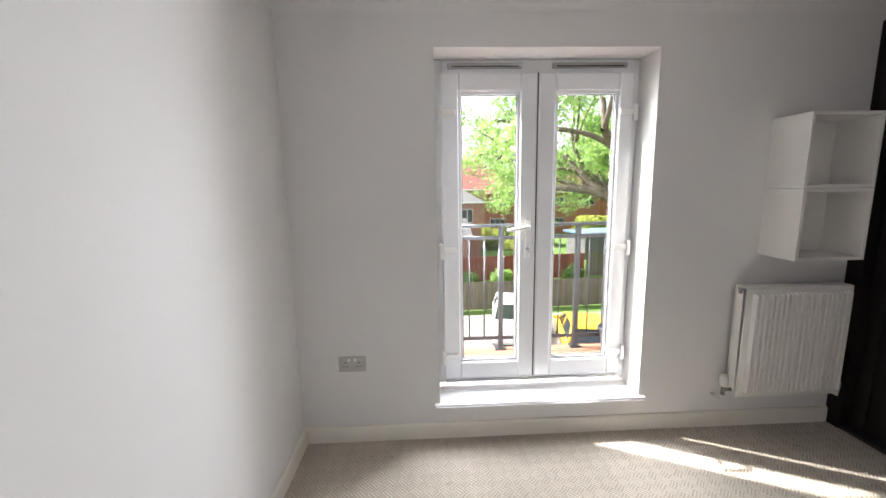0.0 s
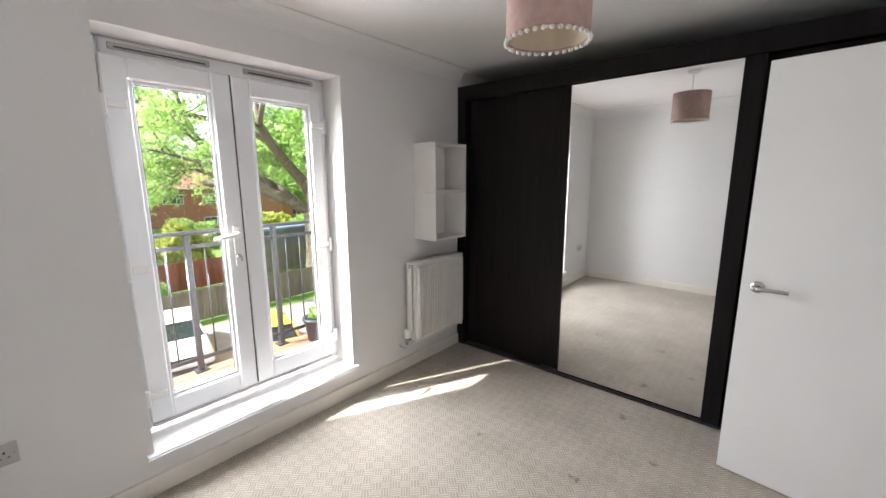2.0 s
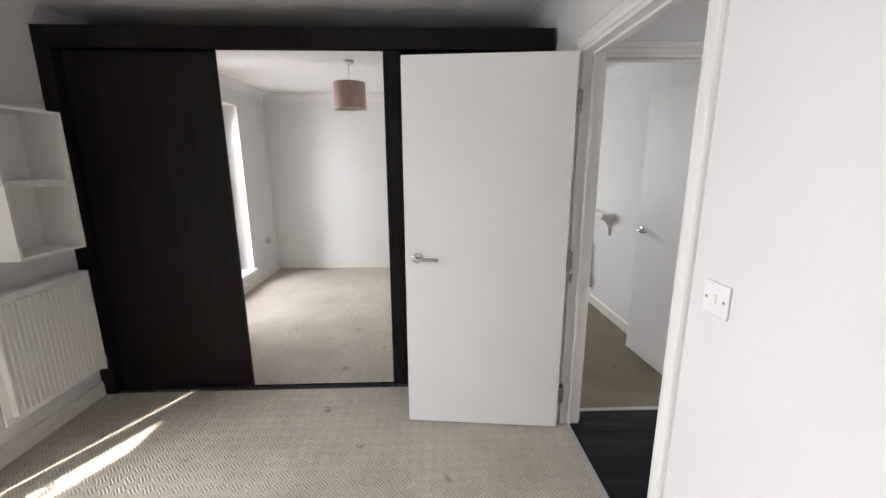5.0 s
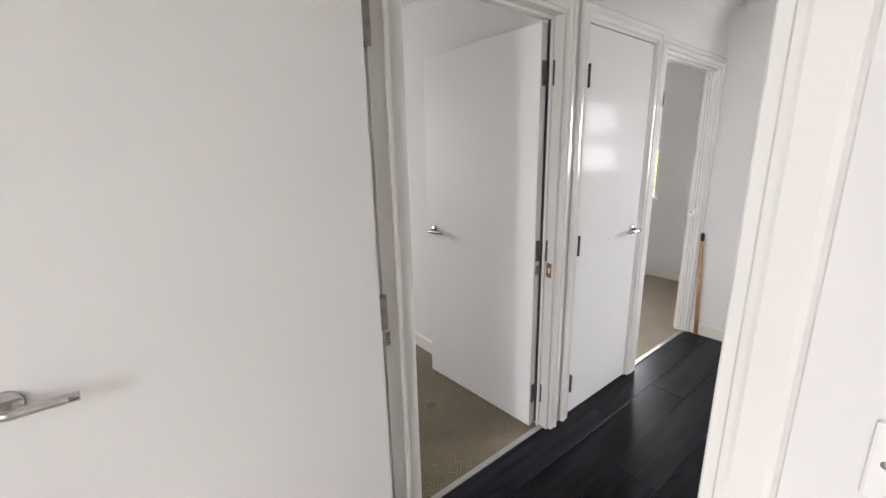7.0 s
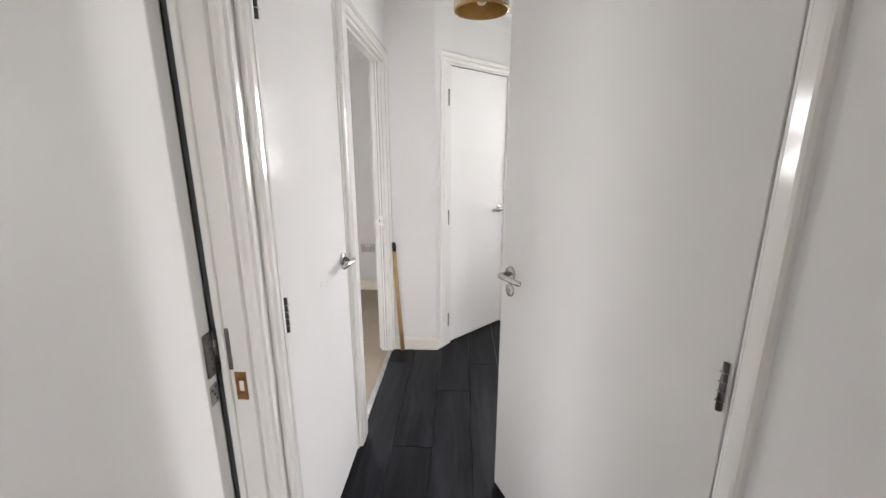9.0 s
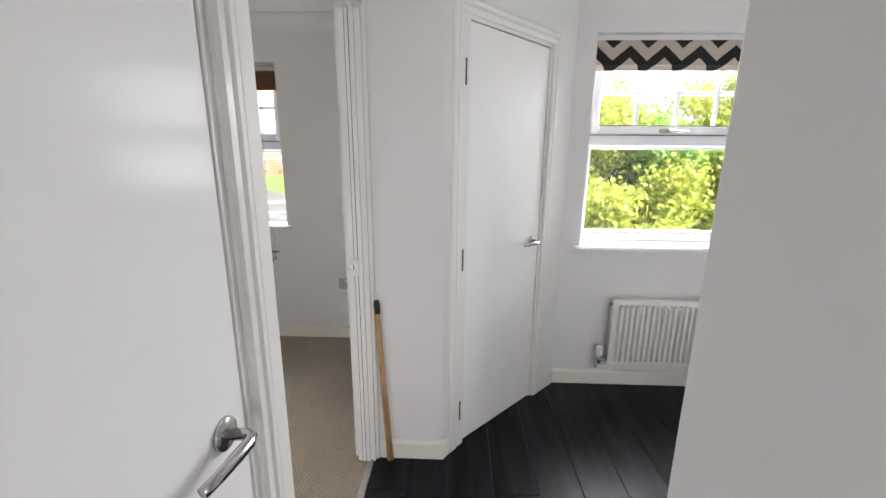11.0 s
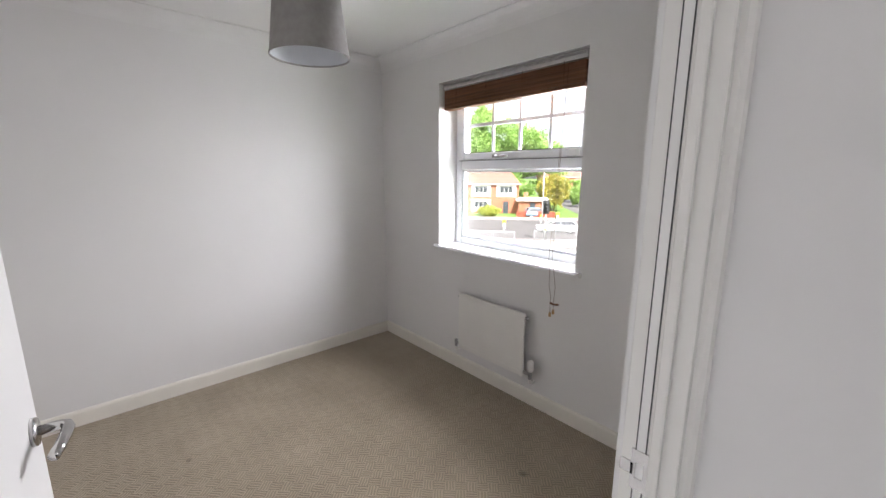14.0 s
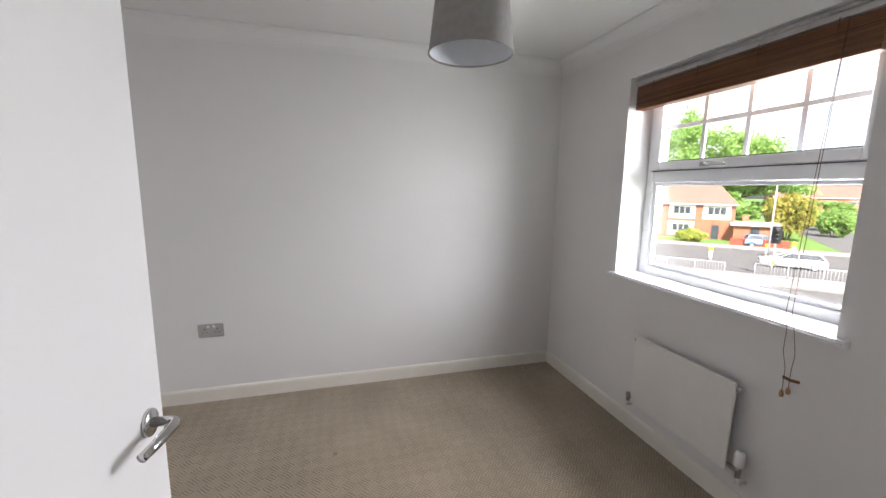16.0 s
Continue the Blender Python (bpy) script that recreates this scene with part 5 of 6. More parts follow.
def leaves(centres, size, jitter, per, seed):
    """Many small folded leaves about the given points, as one bmesh-free mesh."""
    rng = np.random.default_rng(seed)
    c = np.repeat(np.asarray(centres, float), per, axis=0)
    n = len(c)
    c = c + rng.normal(0, 1, (n, 3)) * np.asarray(jitter)
    u = rng.normal(0, 1, (n, 3))
    u /= np.linalg.norm(u, axis=1)[:, None]
    w = np.cross(u, rng.normal(0, 1, (n, 3)))
    w /= np.linalg.norm(w, axis=1)[:, None]
    s = size * rng.uniform(0.6, 1.3, (n, 1))
    v = np.stack([c - u * s, c + w * s * 0.55, c + u * s, c - w * s * 0.55], axis=1).reshape(-1, 3)
    f = np.arange(4 * n).reshape(-1, 4)
    me = bpy.data.meshes.new("leaves")
    me.from_pydata(v.tolist(), [], f.tolist())
    return me


sprout = part("plant", tube([(0, 0, 0.18), (0.01, 0.01, 0.24)], 0.004, 6), M_OAK, pot)
me = leaves([(0, 0, 0.26), (0.03, 0.02, 0.24), (-0.03, 0.01, 0.25)], 0.03, (0.03, 0.03, 0.025), 16, 5)
me.materials.append(M_OAK)
lf = new("foliage", me)
lf.parent = pot


def bough(p, d, length, r, depth, rng, out, tips, spread=0.55, lift=0.12):
    """A limb that bends, tapers and forks."""
    pts, rs = [Vector(p)], [r]
    d = Vector(d).normalized()
    n = 5
    for i in range(n):
        d = (d + Vector((rng.uniform(-1, 1), rng.uniform(-1, 1), rng.uniform(-1, 1) + lift)) * 0.26).normalized()
        pts.append(pts[-1] + d * (length / n))
        rs.append(r * (1 - 0.5 * (i + 1) / n))
        if depth <= 2 and i > 0:
            tips.append(tuple(pts[-1]))
    out.append((pts, rs))
    if depth > 0:
        for k in range(3 if depth > 1 else 4):
            q = rng.randint(2, n)
            a = Vector((rng.uniform(-1, 1), rng.uniform(-1, 1), rng.uniform(-0.6, 0.9)))
            bough(pts[q], (d + a * spread * 1.9).normalized(), length * rng.uniform(0.55, 0.8), rs[q] * 0.7, depth - 1, rng, out, tips, spread, lift)


def join_tubes(limbs, n=7):
    verts, faces = [], []
    for pts, rs in limbs:
        base = len(verts)
        for i, p in enumerate(pts):
            t = (pts[min(i + 1, len(pts) - 1)] - pts[max(i - 1, 0)]).normalized()
            a = t.cross(Vector((0.3, 0.9, 0.2))).normalized()
            b = t.cross(a)
            for k in range(n):
                q = 2 * math.pi * k / n
                verts.append(tuple(p + (a * math.cos(q) + b * math.sin(q)) * rs[i]))
        for i in range(len(pts) - 1):
            for k in range(n):
                faces.append((base + i * n + k, base + i * n + (k + 1) % n, base + (i + 1) * n + (k + 1) % n, base + (i + 1) * n + k))
    me = bpy.data.meshes.new("limbs")
    me.from_pydata(verts, [], faces)
    me.shade_smooth()
    return me


def tree(x, y, z, height, r, reach, label, leaf, seed, per=70, size=0.10, limbs_n=6, fork=0.28, depth=3, lean=(0, 0), jit=0.32, lift=0.12):
    rng = random.Random(seed)
    root = thing("tree", label, "tree", pose(x, y, z))
    trunk_top = Vector((lean[0], lean[1], height * fork))
    tr = tube([(0, 0, -0.3), (0, 0, 0.2), tuple(trunk_top * 0.5 + Vector((0.05, 0, 0))), tuple(trunk_top)], [r * 1.5, r * 1.15, r, r * 0.9], 14)
    part("trunk", tr, M_BARK, root)
    out, tips = [], []
    for k in range(limbs_n):
        a = 2 * math.pi * k / limbs_n + rng.uniform(-0.4, 0.4)
        bough(trunk_top, (math.cos(a), math.sin(a), rng.uniform(0.15, 0.9)), reach * rng.uniform(0.8, 1.1), r * 0.62, depth, rng, out, tips, lift=lift)
    bough(trunk_top, (0, 0, 1), height * 0.3, r * 0.7, depth, rng, out, tips, lift=lift)
    me = join_tubes(out)
    me.materials.append(M_BARK)
    lb = new("limbs", me)
    lb.parent = root
    me = leaves(tips, size, (jit, jit, jit * 0.8), per, seed)
    me.materials.append(leaf)
    cr = new("crown", me)
    cr.parent = root
    return root


def shrub(x, y, z, w, d, h, label, leaf, seed, count=400, per=16, size=0.07, name="bush"):
    """Leaf clumps on a twiggy core, with an uneven outline."""
    rng = np.random.default_rng(seed)
    root = thing(name, label, name, pose(x, y, z))
    u = rng.normal(0, 1, (count, 3))
    u /= np.linalg.norm(u, axis=1)[:, None]
    rad = rng.uniform(0.45, 1.0, (count, 1)) ** 0.5 * (0.8 + 0.25 * np.sin(5 * u[:, :1] + seed) * np.cos(4 * u[:, 2:3] + seed))
    c = u * rad * np.array([w / 2, d / 2, h / 2]) + np.array([0, 0, h / 2])
    me = leaves(c, size, (0.10, 0.10, 0.10), per, seed)
    me.materials.append(leaf)
    cr = new("foliage", me)
    cr.parent = root
    rr = random.Random(seed)
    limbs = []
    for k in range(9):
        a = rr.uniform(0, 6.28)
        e = Vector((math.cos(a) * w * 0.36, math.sin(a) * d * 0.36, h * rr.uniform(0.6, 0.92)))
        limbs.append(([Vector((e.x * 0.1, e.y * 0.1, -0.1)), Vector((e.x * 0.4, e.y * 0.4, h * 0.35)), e], [0.02 + h * 0.008, 0.015 + h * 0.005, 0.006]))
    me = join_tubes(limbs, 6)
    me.materials.append(M_BARK)
    st1 = new("stems", me)
    st1.parent = root
    return root


tree(13.6, 23.0, GROUND, 13.0, 0.62, 7.4, "broad old oak with heavy mossy limbs in leaf", M_OAK, 11, per=29, size=0.135, limbs_n=8, fork=0.35, depth=3, jit=0.36, lift=0.06)
tree(26.0, 40.0, GROUND, 12.0, 0.4, 4.2, "leafy tree at the end of the gardens", M_OAK, 29, per=50, size=0.2, limbs_n=6, depth=3, jit=0.5)
for hx in range(5):
    shrub(6.0 + hx * 6.2, 41.0 + (hx % 2) * 2, GROUND, 6.5, 4.0, 2.5 + (hx % 3) * 0.5, "leafy garden hedge in front of the houses", M_OAK if hx % 2 else M_LIME, 90 + hx, 420, 16, 0.2, name="hedge")
shrub(8.4, 30.5, GROUND, 4.2, 3.0, 4.0, "rounded light green shrub behind a fence", M_LIME, 3, 500, 16, 0.14)
shrub(2.6, 24.0, GROUND, 1.6, 1.2, 1.3, "small dark green garden bush", M_DARKLEAF, 4, 220, 14, 0.08)
shrub(5.2, 25.4, GROUND, 1.5, 1.2, 1.2, "low green bush on the lawn", M_OAK, 6, 200, 14, 0.08)
shrub(9.0, 22.8, GROUND, 1.5, 1.2, 1.9, "dark green shrub beside the fence", M_DARKLEAF, 8, 240, 14, 0.08)


def fence(x0, y0, x1, y1, h, label, material, board=0.15, post_every=1.83):
    root = thing("fence", label, "fence", pose(x0, y0, GROUND))
    L = math.hypot(x1 - x0, y1 - y0)
    root.rotation_euler = (0, 0, math.atan2(y1 - y0, x1 - x0))
    rng = random.Random(int(L * 10))
    bms = [mesh_of("board", box((0, -0.012, 0.05), (board - 0.008, 0.012, h + dz), 0.003, 1), material) for dz in (-0.012, 0.0, 0.01)]
    for i in range(int(L / board)):
        b = new("board", bms[rng.randrange(3)])
        b.parent = root
        b.location = (i * board, 0, 0)
    pm = mesh_of("post", box((0, 0.013, -0.2), (0.09, 0.10, h + 0.06), 0.004, 1), material)
    for i in range(int(L / post_every) + 1):
        b = new("post", pm)
        b.parent = root
        b.location = (i * post_every, 0, 0)
    for z in (0.25, h - 0.25):
        part("rail", box((0, 0.0125, z), (L, 0.05, z + 0.08)), material, root)
    return root


fence(-4.0, 20.0, 24.0, 21.5, 1.55, "weathered grey-brown close-board garden fence", M_FENCE)
fence(-3.0, 26.4, 11.5, 27.2, 1.75, "red-stained close-board garden fence", M_REDFENCE, 0.17)
fence(11.6, 27.2, 34.0, 31.0, 1.75, "weathered boundary fence below the oak", M_FENCE, 0.17)
structure("car_park", box((-12, 6.0, GROUND - 0.1), (30, 19.6, GROUND + 0.012)), M_PAVE, "pale block-paved parking court", "pavement")


def car(x, y, deg, paint, label, length=4.2, width=1.75, height=1.47):
    """A hatchback; local x forward."""
    root = thing("car", label, "car", pose(x, y, GROUND + 0.012, 0, 0, deg))
    L, W, H = length / 2, width / 2, height
    prof = [(-L, 0.42), (-L * 0.99, 0.86), (-L * 0.93, 0.95), (-L * 0.42, 0.97), (L * 0.42, 0.95), (L * 0.80, 0.84), (L * 0.97, 0.70), (L, 0.50), (L * 0.98, 0.28), (-L * 0.97, 0.28)]
    bm = bmesh.new()
    sec = []
    for sy, k in ((-1.0, 0.93), (-0.86, 1.0), (0.86, 1.0), (1.0, 0.93)):
        sec.append([bm.verts.new((px * (0.97 if abs(sy) == 1 else 1), sy * W, 0.28 + (pz - 0.28) * k)) for px, pz in prof])
    for i in range(3):
        for j in range(len(prof)):
            k = (j + 1) % len(prof)
            bm.faces.new((sec[i][j], sec[i][k], sec[i + 1][k], sec[i + 1][j]))
    bm.faces.new(sec[0][::-1])
    bm.faces.new(sec[-1])
    bmesh.ops.recalc_face_normals(bm, faces=bm.faces[:])
    bmesh.ops.bevel(bm, geom=bm.edges[:], offset=0.035, segments=2, affect="EDGES")
    for f in bm.faces:
        f.smooth = True
    body = part("body", bm, paint, root)

    def cabin(z0, z1, x0a, x0b, x1a, x1b, wa, wb):
        b2 = bmesh.new()
        v = [b2.verts.new(p) for p in ((x0a, -wa, z0), (x1a, -wa, z0), (x1a, wa, z0), (x0a, wa, z0), (x0b, -wb, z1), (x1b, -wb, z1), (x1b, wb, z1), (x0b, wb, z1))]
        for f in ((3, 2, 1, 0), (4, 5, 6, 7), (0, 1, 5, 4), (1, 2, 6, 5), (2, 3, 7, 6), (3, 0, 4, 7)):
            b2.faces.new([v[i] for i in f])
        bmesh.ops.bevel(b2, geom=b2.edges[:], offset=0.04, segments=2, affect="EDGES")
        return b2

    part("glasshouse", cabin(0.92, H - 0.04, -L * 0.93, -L * 0.74, L * 0.44, L * 0.06, W * 0.93, W * 0.72), M_CARGLASS, root, "dark car windows")
    part("roof", cabin(H - 0.075, H, -L * 0.80, -L * 0.70, L * 0.12, L * 0.02, W * 0.76, W * 0.70), paint, root)
    for s in (-1, 1):
        part("pillar", tube([(L * 0.45, s * W * 0.92, 0.93), (L * 0.10, s * W * 0.74, H - 0.05)], 0.03, 8), paint, root)
        part("pillar", tube([(-L * 0.12, s * W * 0.93, 0.93), (-L * 0.16, s * W * 0.75, H - 0.05)], 0.03, 8), paint, root)
        part("pillar", tube([(-L * 0.92, s * W * 0.90, 0.93), (-L * 0.74, s * W * 0.74, H - 0.05)], 0.05, 8), paint, root)
        part("mirror", box((L * 0.36, s * (W + 0.02), 0.93), (L * 0.45, s * (W + 0.17), 1.07), 0.03), paint, root)
        part("headlight", box((L * 0.84, s * W * 0.52, 0.60), (L * 0.985, s * W * 0.90, 0.76), 0.04), M_WHITEPL, root, "clear headlight")
        part("tail_light", box((-L * 1.0, s * W * 0.66, 0.68), (-L * 0.94, s * W * 0.95, 0.92), 0.02), M_CARR, root, "red tail light")
        for wx in (L * 0.62, -L * 0.62):
            wb1 = lathe([(0.20, -0.10), (0.30, -0.10), (0.32, -0.06), (0.32, 0.06), (0.30, 0.10), (0.20, 0.10)], 22)
            mm = Matrix.Translation((wx, s * (W - 0.10), 0.32)) @ Matrix.Rotation(radians(90), 4, "X")
            bmesh.ops.transform(wb1, matrix=mm, verts=wb1.verts)
            wl = part("wheel", wb1, M_RUBBER, root)
            rm = lathe([(0.0005, 0.085), (0.06, 0.09), (0.19, 0.075), (0.205, 0.095), (0.205, -0.095), (0.19, -0.075), (0.0005, -0.085)], 22)
            bmesh.ops.transform(rm, matrix=mm, verts=rm.verts)
            part("rim", rm, M_GALV, wl)
    part("number_plate", box((L * 0.995, -0.26, 0.44), (L * 1.008, 0.26, 0.55)), M_WHITEPL, root)
    part("grille", box((L * 0.99, -0.45, 0.58), (L * 1.002, 0.45, 0.68), 0.01), M_RUBBER, root)
    return root


car(4.0, 17.0, -100, M_CARW, "white hatchback parked facing the building")
car(6.45, 15.2, 78, M_CARY, "yellow hatchback parked in the court")


def building(x, y, deg, w, d, eaves, ridge, wall_mat, roof_mat, label, bays=4, hip=0.0, storeys=2, upper=None):
    """A house: local x along its front (which faces -y), roof ridge along x."""
    root = thing("house", label, "house", pose(x, y, GROUND, 0, 0, deg))
    part("wall", box((-w / 2, 0, -0.3), (w / 2, d, eaves)), wall_mat, root)
    bm = bmesh.new()
    o = 0.35
    v = [bm.verts.new(p) for p in ((-w / 2 - o, -o, eaves - 0.05), (w / 2 + o, -o, eaves - 0.05), (w / 2 + o, d + o, eaves - 0.05), (-w / 2 - o, d + o, eaves - 0.05), (-w / 2 - o + hip, d / 2, ridge), (w / 2 + o - hip, d / 2, ridge))]
    for f in ((0, 1, 5, 4), (2, 3, 4, 5), (1, 2, 5), (3, 0, 4), (3, 2, 1, 0)):
        bm.faces.new([v[i] for i in f])
    rf = part("roof", bm, roof_mat, root)
    part("gutter", box((-w / 2 - o, -o - 0.1, eaves - 0.12), (w / 2 + o, -o, eaves), 0.02), M_RENDER, rf)
    part("chimney", boxes([((-w * 0.28, d / 2 - 0.35, ridge - 0.8), (-w * 0.28 + 0.7, d / 2 + 0.35, ridge + 0.9))]), M_BRICK, rf)
    hs = eaves / storeys
    for s in range(storeys):
        for i in range(bays):
            cx = -w / 2 + w * (i + 0.5) / bays
            z = s * hs + 0.95
            ww = w / bays * 0.26
            if s == 0 and i == bays - 1:
                dr = part("door", box((cx - 0.45, -0.06, 0.0), (cx + 0.45, 0.02, 2.05), 0.01), M_WINDARK, root)
                continue
            if upper:
                part("render_panel", box((cx - ww * 1.5, -0.03, z - 0.6), (cx + ww * 1.5, 0.01, z + 1.45)), upper, root)
            wd1 = part("window", box((cx - ww, -0.05, z), (cx + ww, 0.02, z + 1.15), 0.01), M_RENDER, root)
            for k in range(3):
                part("pane", box((cx - ww + 0.06 + k * (2 * ww - 0.04) / 3, -0.065, z + 0.07), (cx - ww - 0.02 + (k + 1) * (2 * ww - 0.04) / 3, -0.052, z + 1.08)), M_WINDARK, wd1)
    return root


building(-2.2, 31.5, 6, 14, 8, 5.3, 7.6, M_PINKBRICK, M_SLATE, "pink brick house with a grey tiled hipped roof", 5, hip=3.6)
building(-1.8, 43.0, 0, 17, 8, 6.2, 9.6, M_PINKBRICK, M_TILE, "pink brick house with a red tiled roof", 6)
building(16.0, 53.0, -4, 24, 9, 5.6, 9.0, M_BRICK, M_TILE, "red brick terrace behind the oak", 6)
building(44.0, 58.0, -6, 28, 9, 5.2, 8.2, M_BRICK, M_TILE, "red brick terrace behind the gardens", 7)
building(0.2, 27.6, 8, 6.0, 3.2, 3.1, 4.2, M_PINKBRICK, M_SLATE, "low brick extension with a grey roof", 2, storeys=1)
gr = thing("shed", "low blue-grey garden shed with a flat roof", "shed", pose(17.0, 34.0, GROUND, 0, 0, 10))
part("wall", box((-3, 0, 0), (3, 3, 2.2)), M_SLATE, gr)
part("roof", box((-3.3, -0.3, 2.2), (3.3, 3.3, 2.38), 0.02), M_CARB, gr)

for i in range(7):
    shrub(-62 + i * 22, 84 + (i % 2) * 5, GROUND, 27, 9, 8.4 + (i * 5 % 4) * 0.8, "distant wooded edge beyond the houses", M_OAK if i % 3 else M_DARKLEAF, 120 + i, 900, 20, 0.42, name="tree_belt")

# ---------- the road side: d metres ahead across the road, r metres to the side ----------
SF, SR, SDEG = Vector((0.652, -0.758, 0)), Vector((-0.758, -0.652, 0)), 220.7


def side(r, d, z=GROUND, deg=0.0):
    p = Vector((2.3, -2.7, 0)) + SF * d + SR * r
    return p.x, p.y, SDEG + deg


def slab(name, r0, r1, d0, d1, z1, material, label, category):
    ob = structure(name, box((r0, d0, GROUND - 0.1), (r1, d1, z1), 0.02), material, label, category)
    ob.matrix_basis = Matrix(((-SR.x, -SF.x, 0, 2.3), (-SR.y, -SF.y, 0, -2.7), (0, 0, 1, 0), (0, 0, 0, 1)))
    return ob


slab("road", -90, 90, -58, -40, GROUND + 0.02, M_TARMAC, "wide grey tarmac road junction", "road")
slab("pavement", -90, 90, -40, -36, GROUND + 0.14, M_PAVE, "pale concrete pavement with a kerb", "pavement")
slab("pavement", -90, 90, -61, -58, GROUND + 0.14, M_PAVE, "pale concrete pavement across the road", "pavement")
slab("road", -22, -14, -170, -61, GROUND + 0.02, M_TARMAC, "side road leading away", "road")
slab("forecourt", -60, 60, -36, -24, GROUND + 0.015, M_TARMAC, "grey forecourt beside the road", "pavement")
x, y, g = side(-4.5, 68)
building(x, y, g, 17, 8, 5.0, 8.0, M_BRICK, M_TILE, "red-roofed brick and render semi-detached house", 4, hip=2.5, upper=M_RENDER)
x, y, g = side(6.2, 66)
building(x, y, g, 4.6, 6, 2.4, 2.7, M_BRICK, M_RENDER, "low flat-roofed garage beside the house", 1, storeys=1)
x, y, g = side(32, 150)
building(x, y, g + 8, 30, 9, 5.6, 9.0, M_BRICK, M_TILE, "distant red brick houses on a rise", 6)
x, y, g = side(-26, 70)
building(x, y, g, 17, 8, 5.0, 8.0, M_BRICK, M_TILE, "red brick semi-detached house across the road", 4, hip=2.5, upper=M_RENDER)
x, y, g = side(7.2, 46)
car(x, y, g + 180, M_CARW, "white estate car waiting on the road", length=4.6)
x, y, g = side(6.8, 62.5)
car(x, y, g + 10, M_CARB, "pale blue car parked on a driveway")
for r, d, th, sd, lm in ((-7, 92, 24, 41, M_OAK), (0, 94, 27, 43, M_OAK), (6, 98, 20, 47, M_OAK), (-20, 95, 17, 53, M_OAK)):
    x, y, g = side(r, d)
    tree(x, y, GROUND, th, 0.35, 5.0, "leafy tall tree behind the houses", lm, sd, per=34, size=0.34, limbs_n=6, depth=3, jit=0.8)
for r, d, w, h, lm, sd in ((10.5, 74, 8, 7.2, M_GOLDLEAF, 61), (17.5, 84, 6, 4.5, M_OAK, 64), (-1.0, 62.3, 4.5, 1.7, M_LIME, 62), (-8.0, 62.3, 4.5, 1.5, M_OAK, 63)):
    x, y, g = side(r, d)
    shrub(x, y, GROUND, w, w * 0.6, h, "rounded yellow-green garden bush by the road", lm, sd, 400, 16, 0.22)

for r, d, w, h, sd in ((-14, 84, 16, 6.5, 131), (2, 86, 17, 7.0, 132), (16, 100, 22, 6.0, 133)):
    x, y, g = side(r, d)
    shrub(x, y, GROUND, w, 6, h, "leafy hedge growth behind the houses", M_OAK, sd, 700, 18, 0.30, name="hedge")


def guard_rail(x, y, deg, n):
    root = thing("guard_rail", "galvanised pedestrian guard rail at the kerb", "guard rail", pose(x, y, GROUND + 0.14, 0, 0, deg))
    for z in (0.15, 1.0):
        part("rail", tube([(0, 0, z), (n * 2.0, 0, z)], 0.03, 8), M_GALV, root)
    pm = mesh_of("post", tube([(0, 0, 0), (0, 0, 1.02)], 0.035, 8), M_GALV)
    bmx = mesh_of("bar", tube([(0, 0, 0.15), (0, 0, 1.0)], 0.012, 6), M_GALV)
    for i in range(n + 1):
        b = new("post", pm)
        b.parent = root
        b.location = (i * 2.0, 0, 0)
    for i in range(n * 10):
        b = new("bar", bmx)
        b.parent = root
        b.location = (i * 0.2, 0, 0)


x, y, g = side(2.0, 38.0)
guard_rail(x, y, g + 180, 4)
x, y, g = side(12.0, 39.0)
guard_rail(x, y, g + 180, 4)
x, y, g = side(6.2, 52.0)
sl = thing("street_lamp", "tall grey street lamp beside the road", "street lamp", pose(x, y, GROUND))
part("column", tube([(0, 0, 0), (0, 0, 3), (0, 0, 8.2), (0.3, 0, 8.6), (1.3, 0, 8.75)], [0.10, 0.08, 0.055, 0.05, 0.045], 10), M_GALV, sl)
part("lantern", box((1.2, -0.12, 8.66), (1.9, 0.12, 8.82), 0.04), M_GALV, sl)


def bollard(r, d):
    x, y, g = side(r, d)
    bo = thing("bollard", "yellow and white traffic bollard", "bollard", pose(x, y, GROUND + 0.02, 0, 0, g), group="road bollards")
    part("post", tube([(0, 0, 0), (0, 0, 0.9)], 0.16, 12), M_WHITEPL, bo)
    part("cap", box((-0.2, -0.12, 0.75), (0.2, 0.12, 1.25), 0.04), M_YELLOW, bo)


for r, d in ((1.2, 46.8), (6.3, 53.7), (9.0, 57.4)):
    bollard(r, d)


def traffic_light(r, d):
    x, y, g = side(r, d)
    tl = thing("traffic_light", "black three-lamp traffic light on a grey pole", "traffic light", pose(x, y, GROUND + 0.14, 0, 0, g))
    part("pole", tube([(0, 0, 0), (0, 0, 3.7)], [0.07, 0.055], 10), M_GALV, tl)
    hd = part("signal_head", box((-0.19, -0.30, 2.75), (0.19, -0.06, 3.85), 0.05), M_RUBBER, tl, "black signal housing")
    for k in range(3):
        part("hood", tube([(0, -0.29, 2.97 + 0.33 * k), (0, -0.46, 2.96 + 0.33 * k)], 0.12, 14), M_RUBBER, hd)
    part("backing_board", box((-0.32, -0.075, 2.62), (0.32, -0.058, 3.98), 0.004), M_RUBBER, tl)
    part("push_button_box", box((-0.07, -0.14, 0.95), (0.07, -0.05, 1.2), 0.015), M_YELLOW, tl, "yellow push-button box")


traffic_light(5.1, 39.6)
x0f, y0f, g = side(3.4, 61.6)
x1f, y1f, g = side(9.4, 61.6)
fence(x0f, y0f, x1f, y1f, 1.0, "low brown timber fence in front of the garage", M_REDFENCE, 0.15)

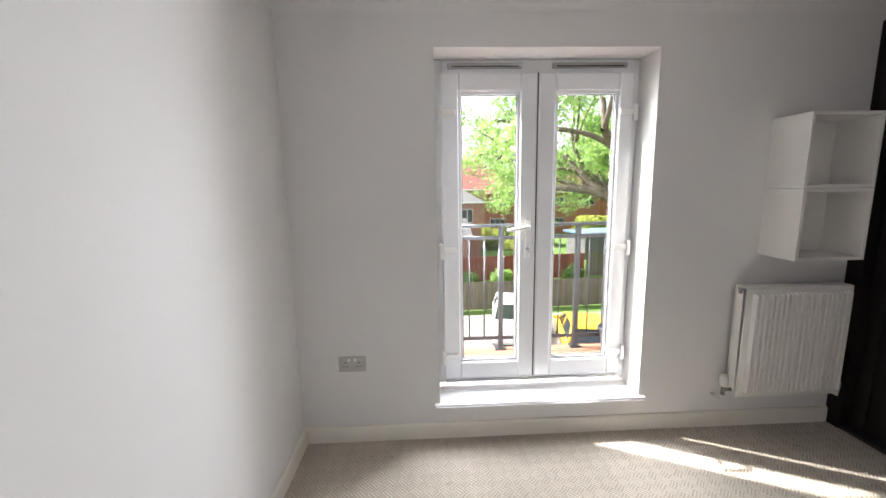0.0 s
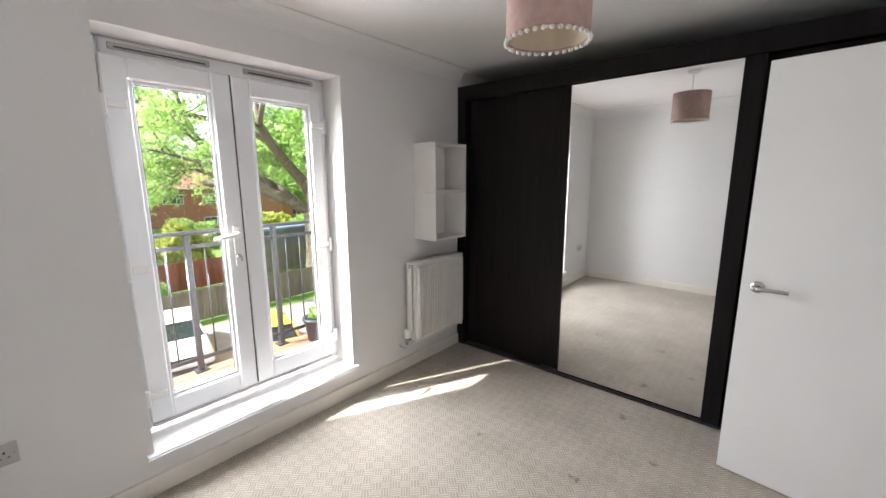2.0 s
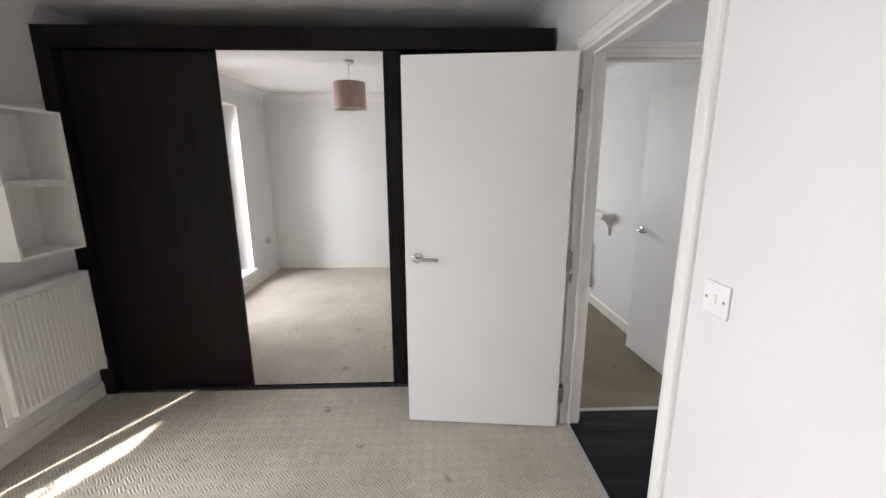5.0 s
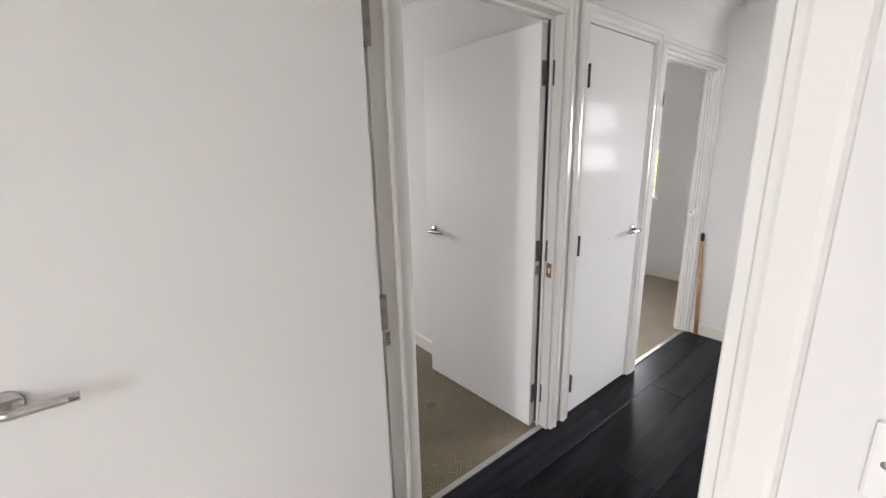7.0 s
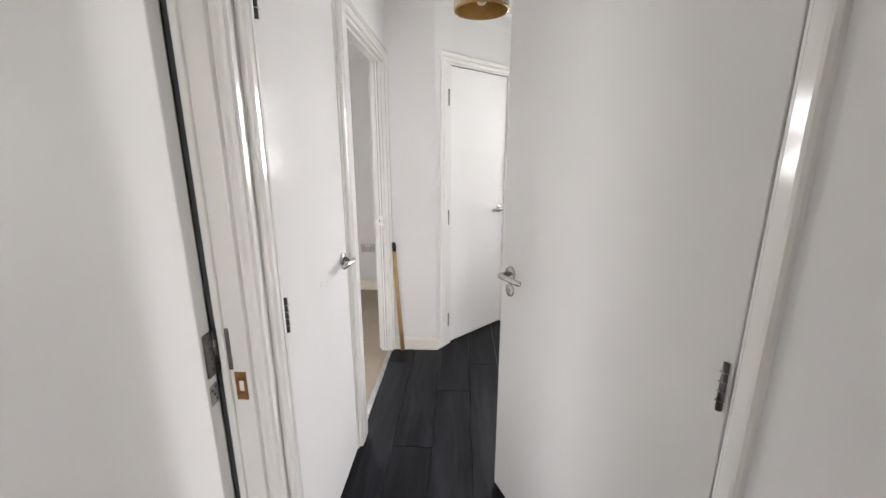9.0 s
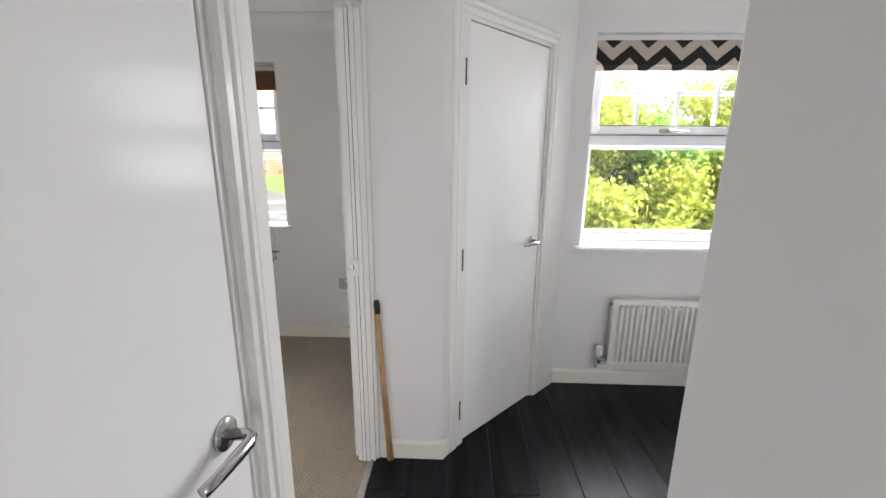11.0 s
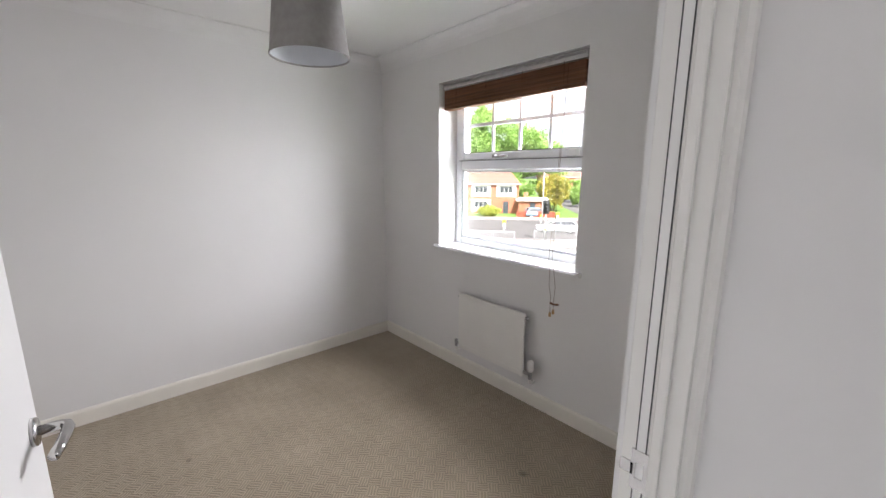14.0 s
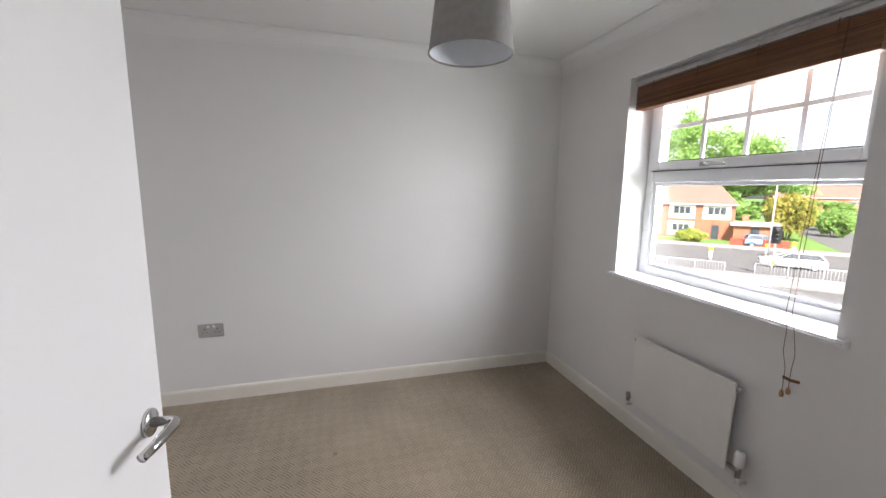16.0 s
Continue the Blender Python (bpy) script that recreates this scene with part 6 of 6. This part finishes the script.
# trees close to the landing window
for i, (tx, ty, th, lm, sd) in enumerate(((-8.6, -18.5, 12.7, M_LIME, 71), (-2.6, -17.6, 13.0, M_LIME, 72), (1.6, -18.8, 13.4, M_OAK, 73), (-13.0, -20.0, 14.2, M_DARKLEAF, 74), (-5.4, -20.0, 14.6, M_OAK, 77))):
    tree(tx, ty, GROUND, th, 0.16, 2.6, "dense yellow-green hedgerow tree outside the window", lm, sd, per=52, size=0.11, limbs_n=7, fork=0.2, depth=3, jit=0.34, lift=0.1)
for i in range(5):
    shrub(-13 + i * 3.4, -16.4 - (i % 2) * 1.2, GROUND, 4.2, 3.2, 6.6 - (i % 3) * 0.5, "tall yellow-green hedge below the landing window", M_LIME if i % 3 else M_DARKLEAF, 80 + i, 1500, 12, 0.105, name="hedge")

# dark plush toy on the landing floor
pl = thing("plush_toy", "dark grey furry plush toy on the plank floor", "plush toy", pose(0.52, -3.50, 0.0))
bm = bmesh.new()
bmesh.ops.create_icosphere(bm, subdivisions=3, radius=0.11)
bmesh.ops.transform(bm, matrix=Matrix.Translation((0, 0, 0.085)) @ Matrix.Diagonal((0.9, 0.85, 0.85, 1)), verts=bm.verts)
for v in bm.verts:
    v.co += v.co.normalized() * noise.noise(v.co * 40) * 0.012
    v.co.z = max(v.co.z, 0.0)
for f in bm.faces:
    f.smooth = True
part("body", bm, M_PLUSH, pl)
for dx, dy, dz, r in ((-0.04, 0.02, 0.19, 0.032), (0.03, 0.03, 0.195, 0.03), (0.075, -0.01, 0.185, 0.028), (0.0, -0.03, 0.20, 0.03)):
    bm = bmesh.new()
    bmesh.ops.create_icosphere(bm, subdivisions=2, radius=r)
    for v in bm.verts:
        v.co += v.co.normalized() * noise.noise(v.co * 90 + Vector((dx * 50, 0, 0))) * 0.008
    bmesh.ops.transform(bm, matrix=Matrix.Translation((dx, dy, dz)), verts=bm.verts)
    for f in bm.faces:
        f.smooth = True
    part("tuft", bm, M_PLUSH, pl)


# ---------- hall planks ----------
PW = 0.192
cols = int((R3X0 - LX0) / PW) + 1
plank_meshes = {}
hall = thing("floor_hall", "charcoal oak plank floor of the hall", "plank floor", pose(0, 0, 0), kind="structure")
for c in range(cols):
    xa = 2.288 - (c + 1) * PW
    xb = xa + PW - 0.0018
    y = (-0.509) if xb > HX0 else -2.262
    y_end = LY0 + 0.0
    off = (c * 0.47) % 1.25
    first = True
    while y > y_end:
        ln = (off if first and off > 0.3 else 1.25)
        first = False
        ya = max(y - ln, y_end)
        x_lo = max(xa, LX0 + 0.001)
        if y - ya > 0.03 and xb > x_lo + 0.02:
            key = (round(xb - x_lo, 3), round(y - ya, 3))
            if key not in plank_meshes:
                bm = box((0, 0, -0.012), (key[0], key[1] - 0.0016, 0.0), 0.0012, 1)
                plank_meshes[key] = mesh_of("plank", bm, M_PLANK)
            p = new("plank", plank_meshes[key])
            p.parent = hall
            p.location = (x_lo, ya, 0.0)
        y = ya
structure("floor_underlay", boxes([((LX0, LY0, -0.05), (HX1 + 0.035, -2.262, -0.0125)), ((HX0 - 0.9, -2.262, -0.05), (HX1 + 0.035, -0.509, -0.0125))]), M_RUBBER, "dark underlay between the planks", "floor")
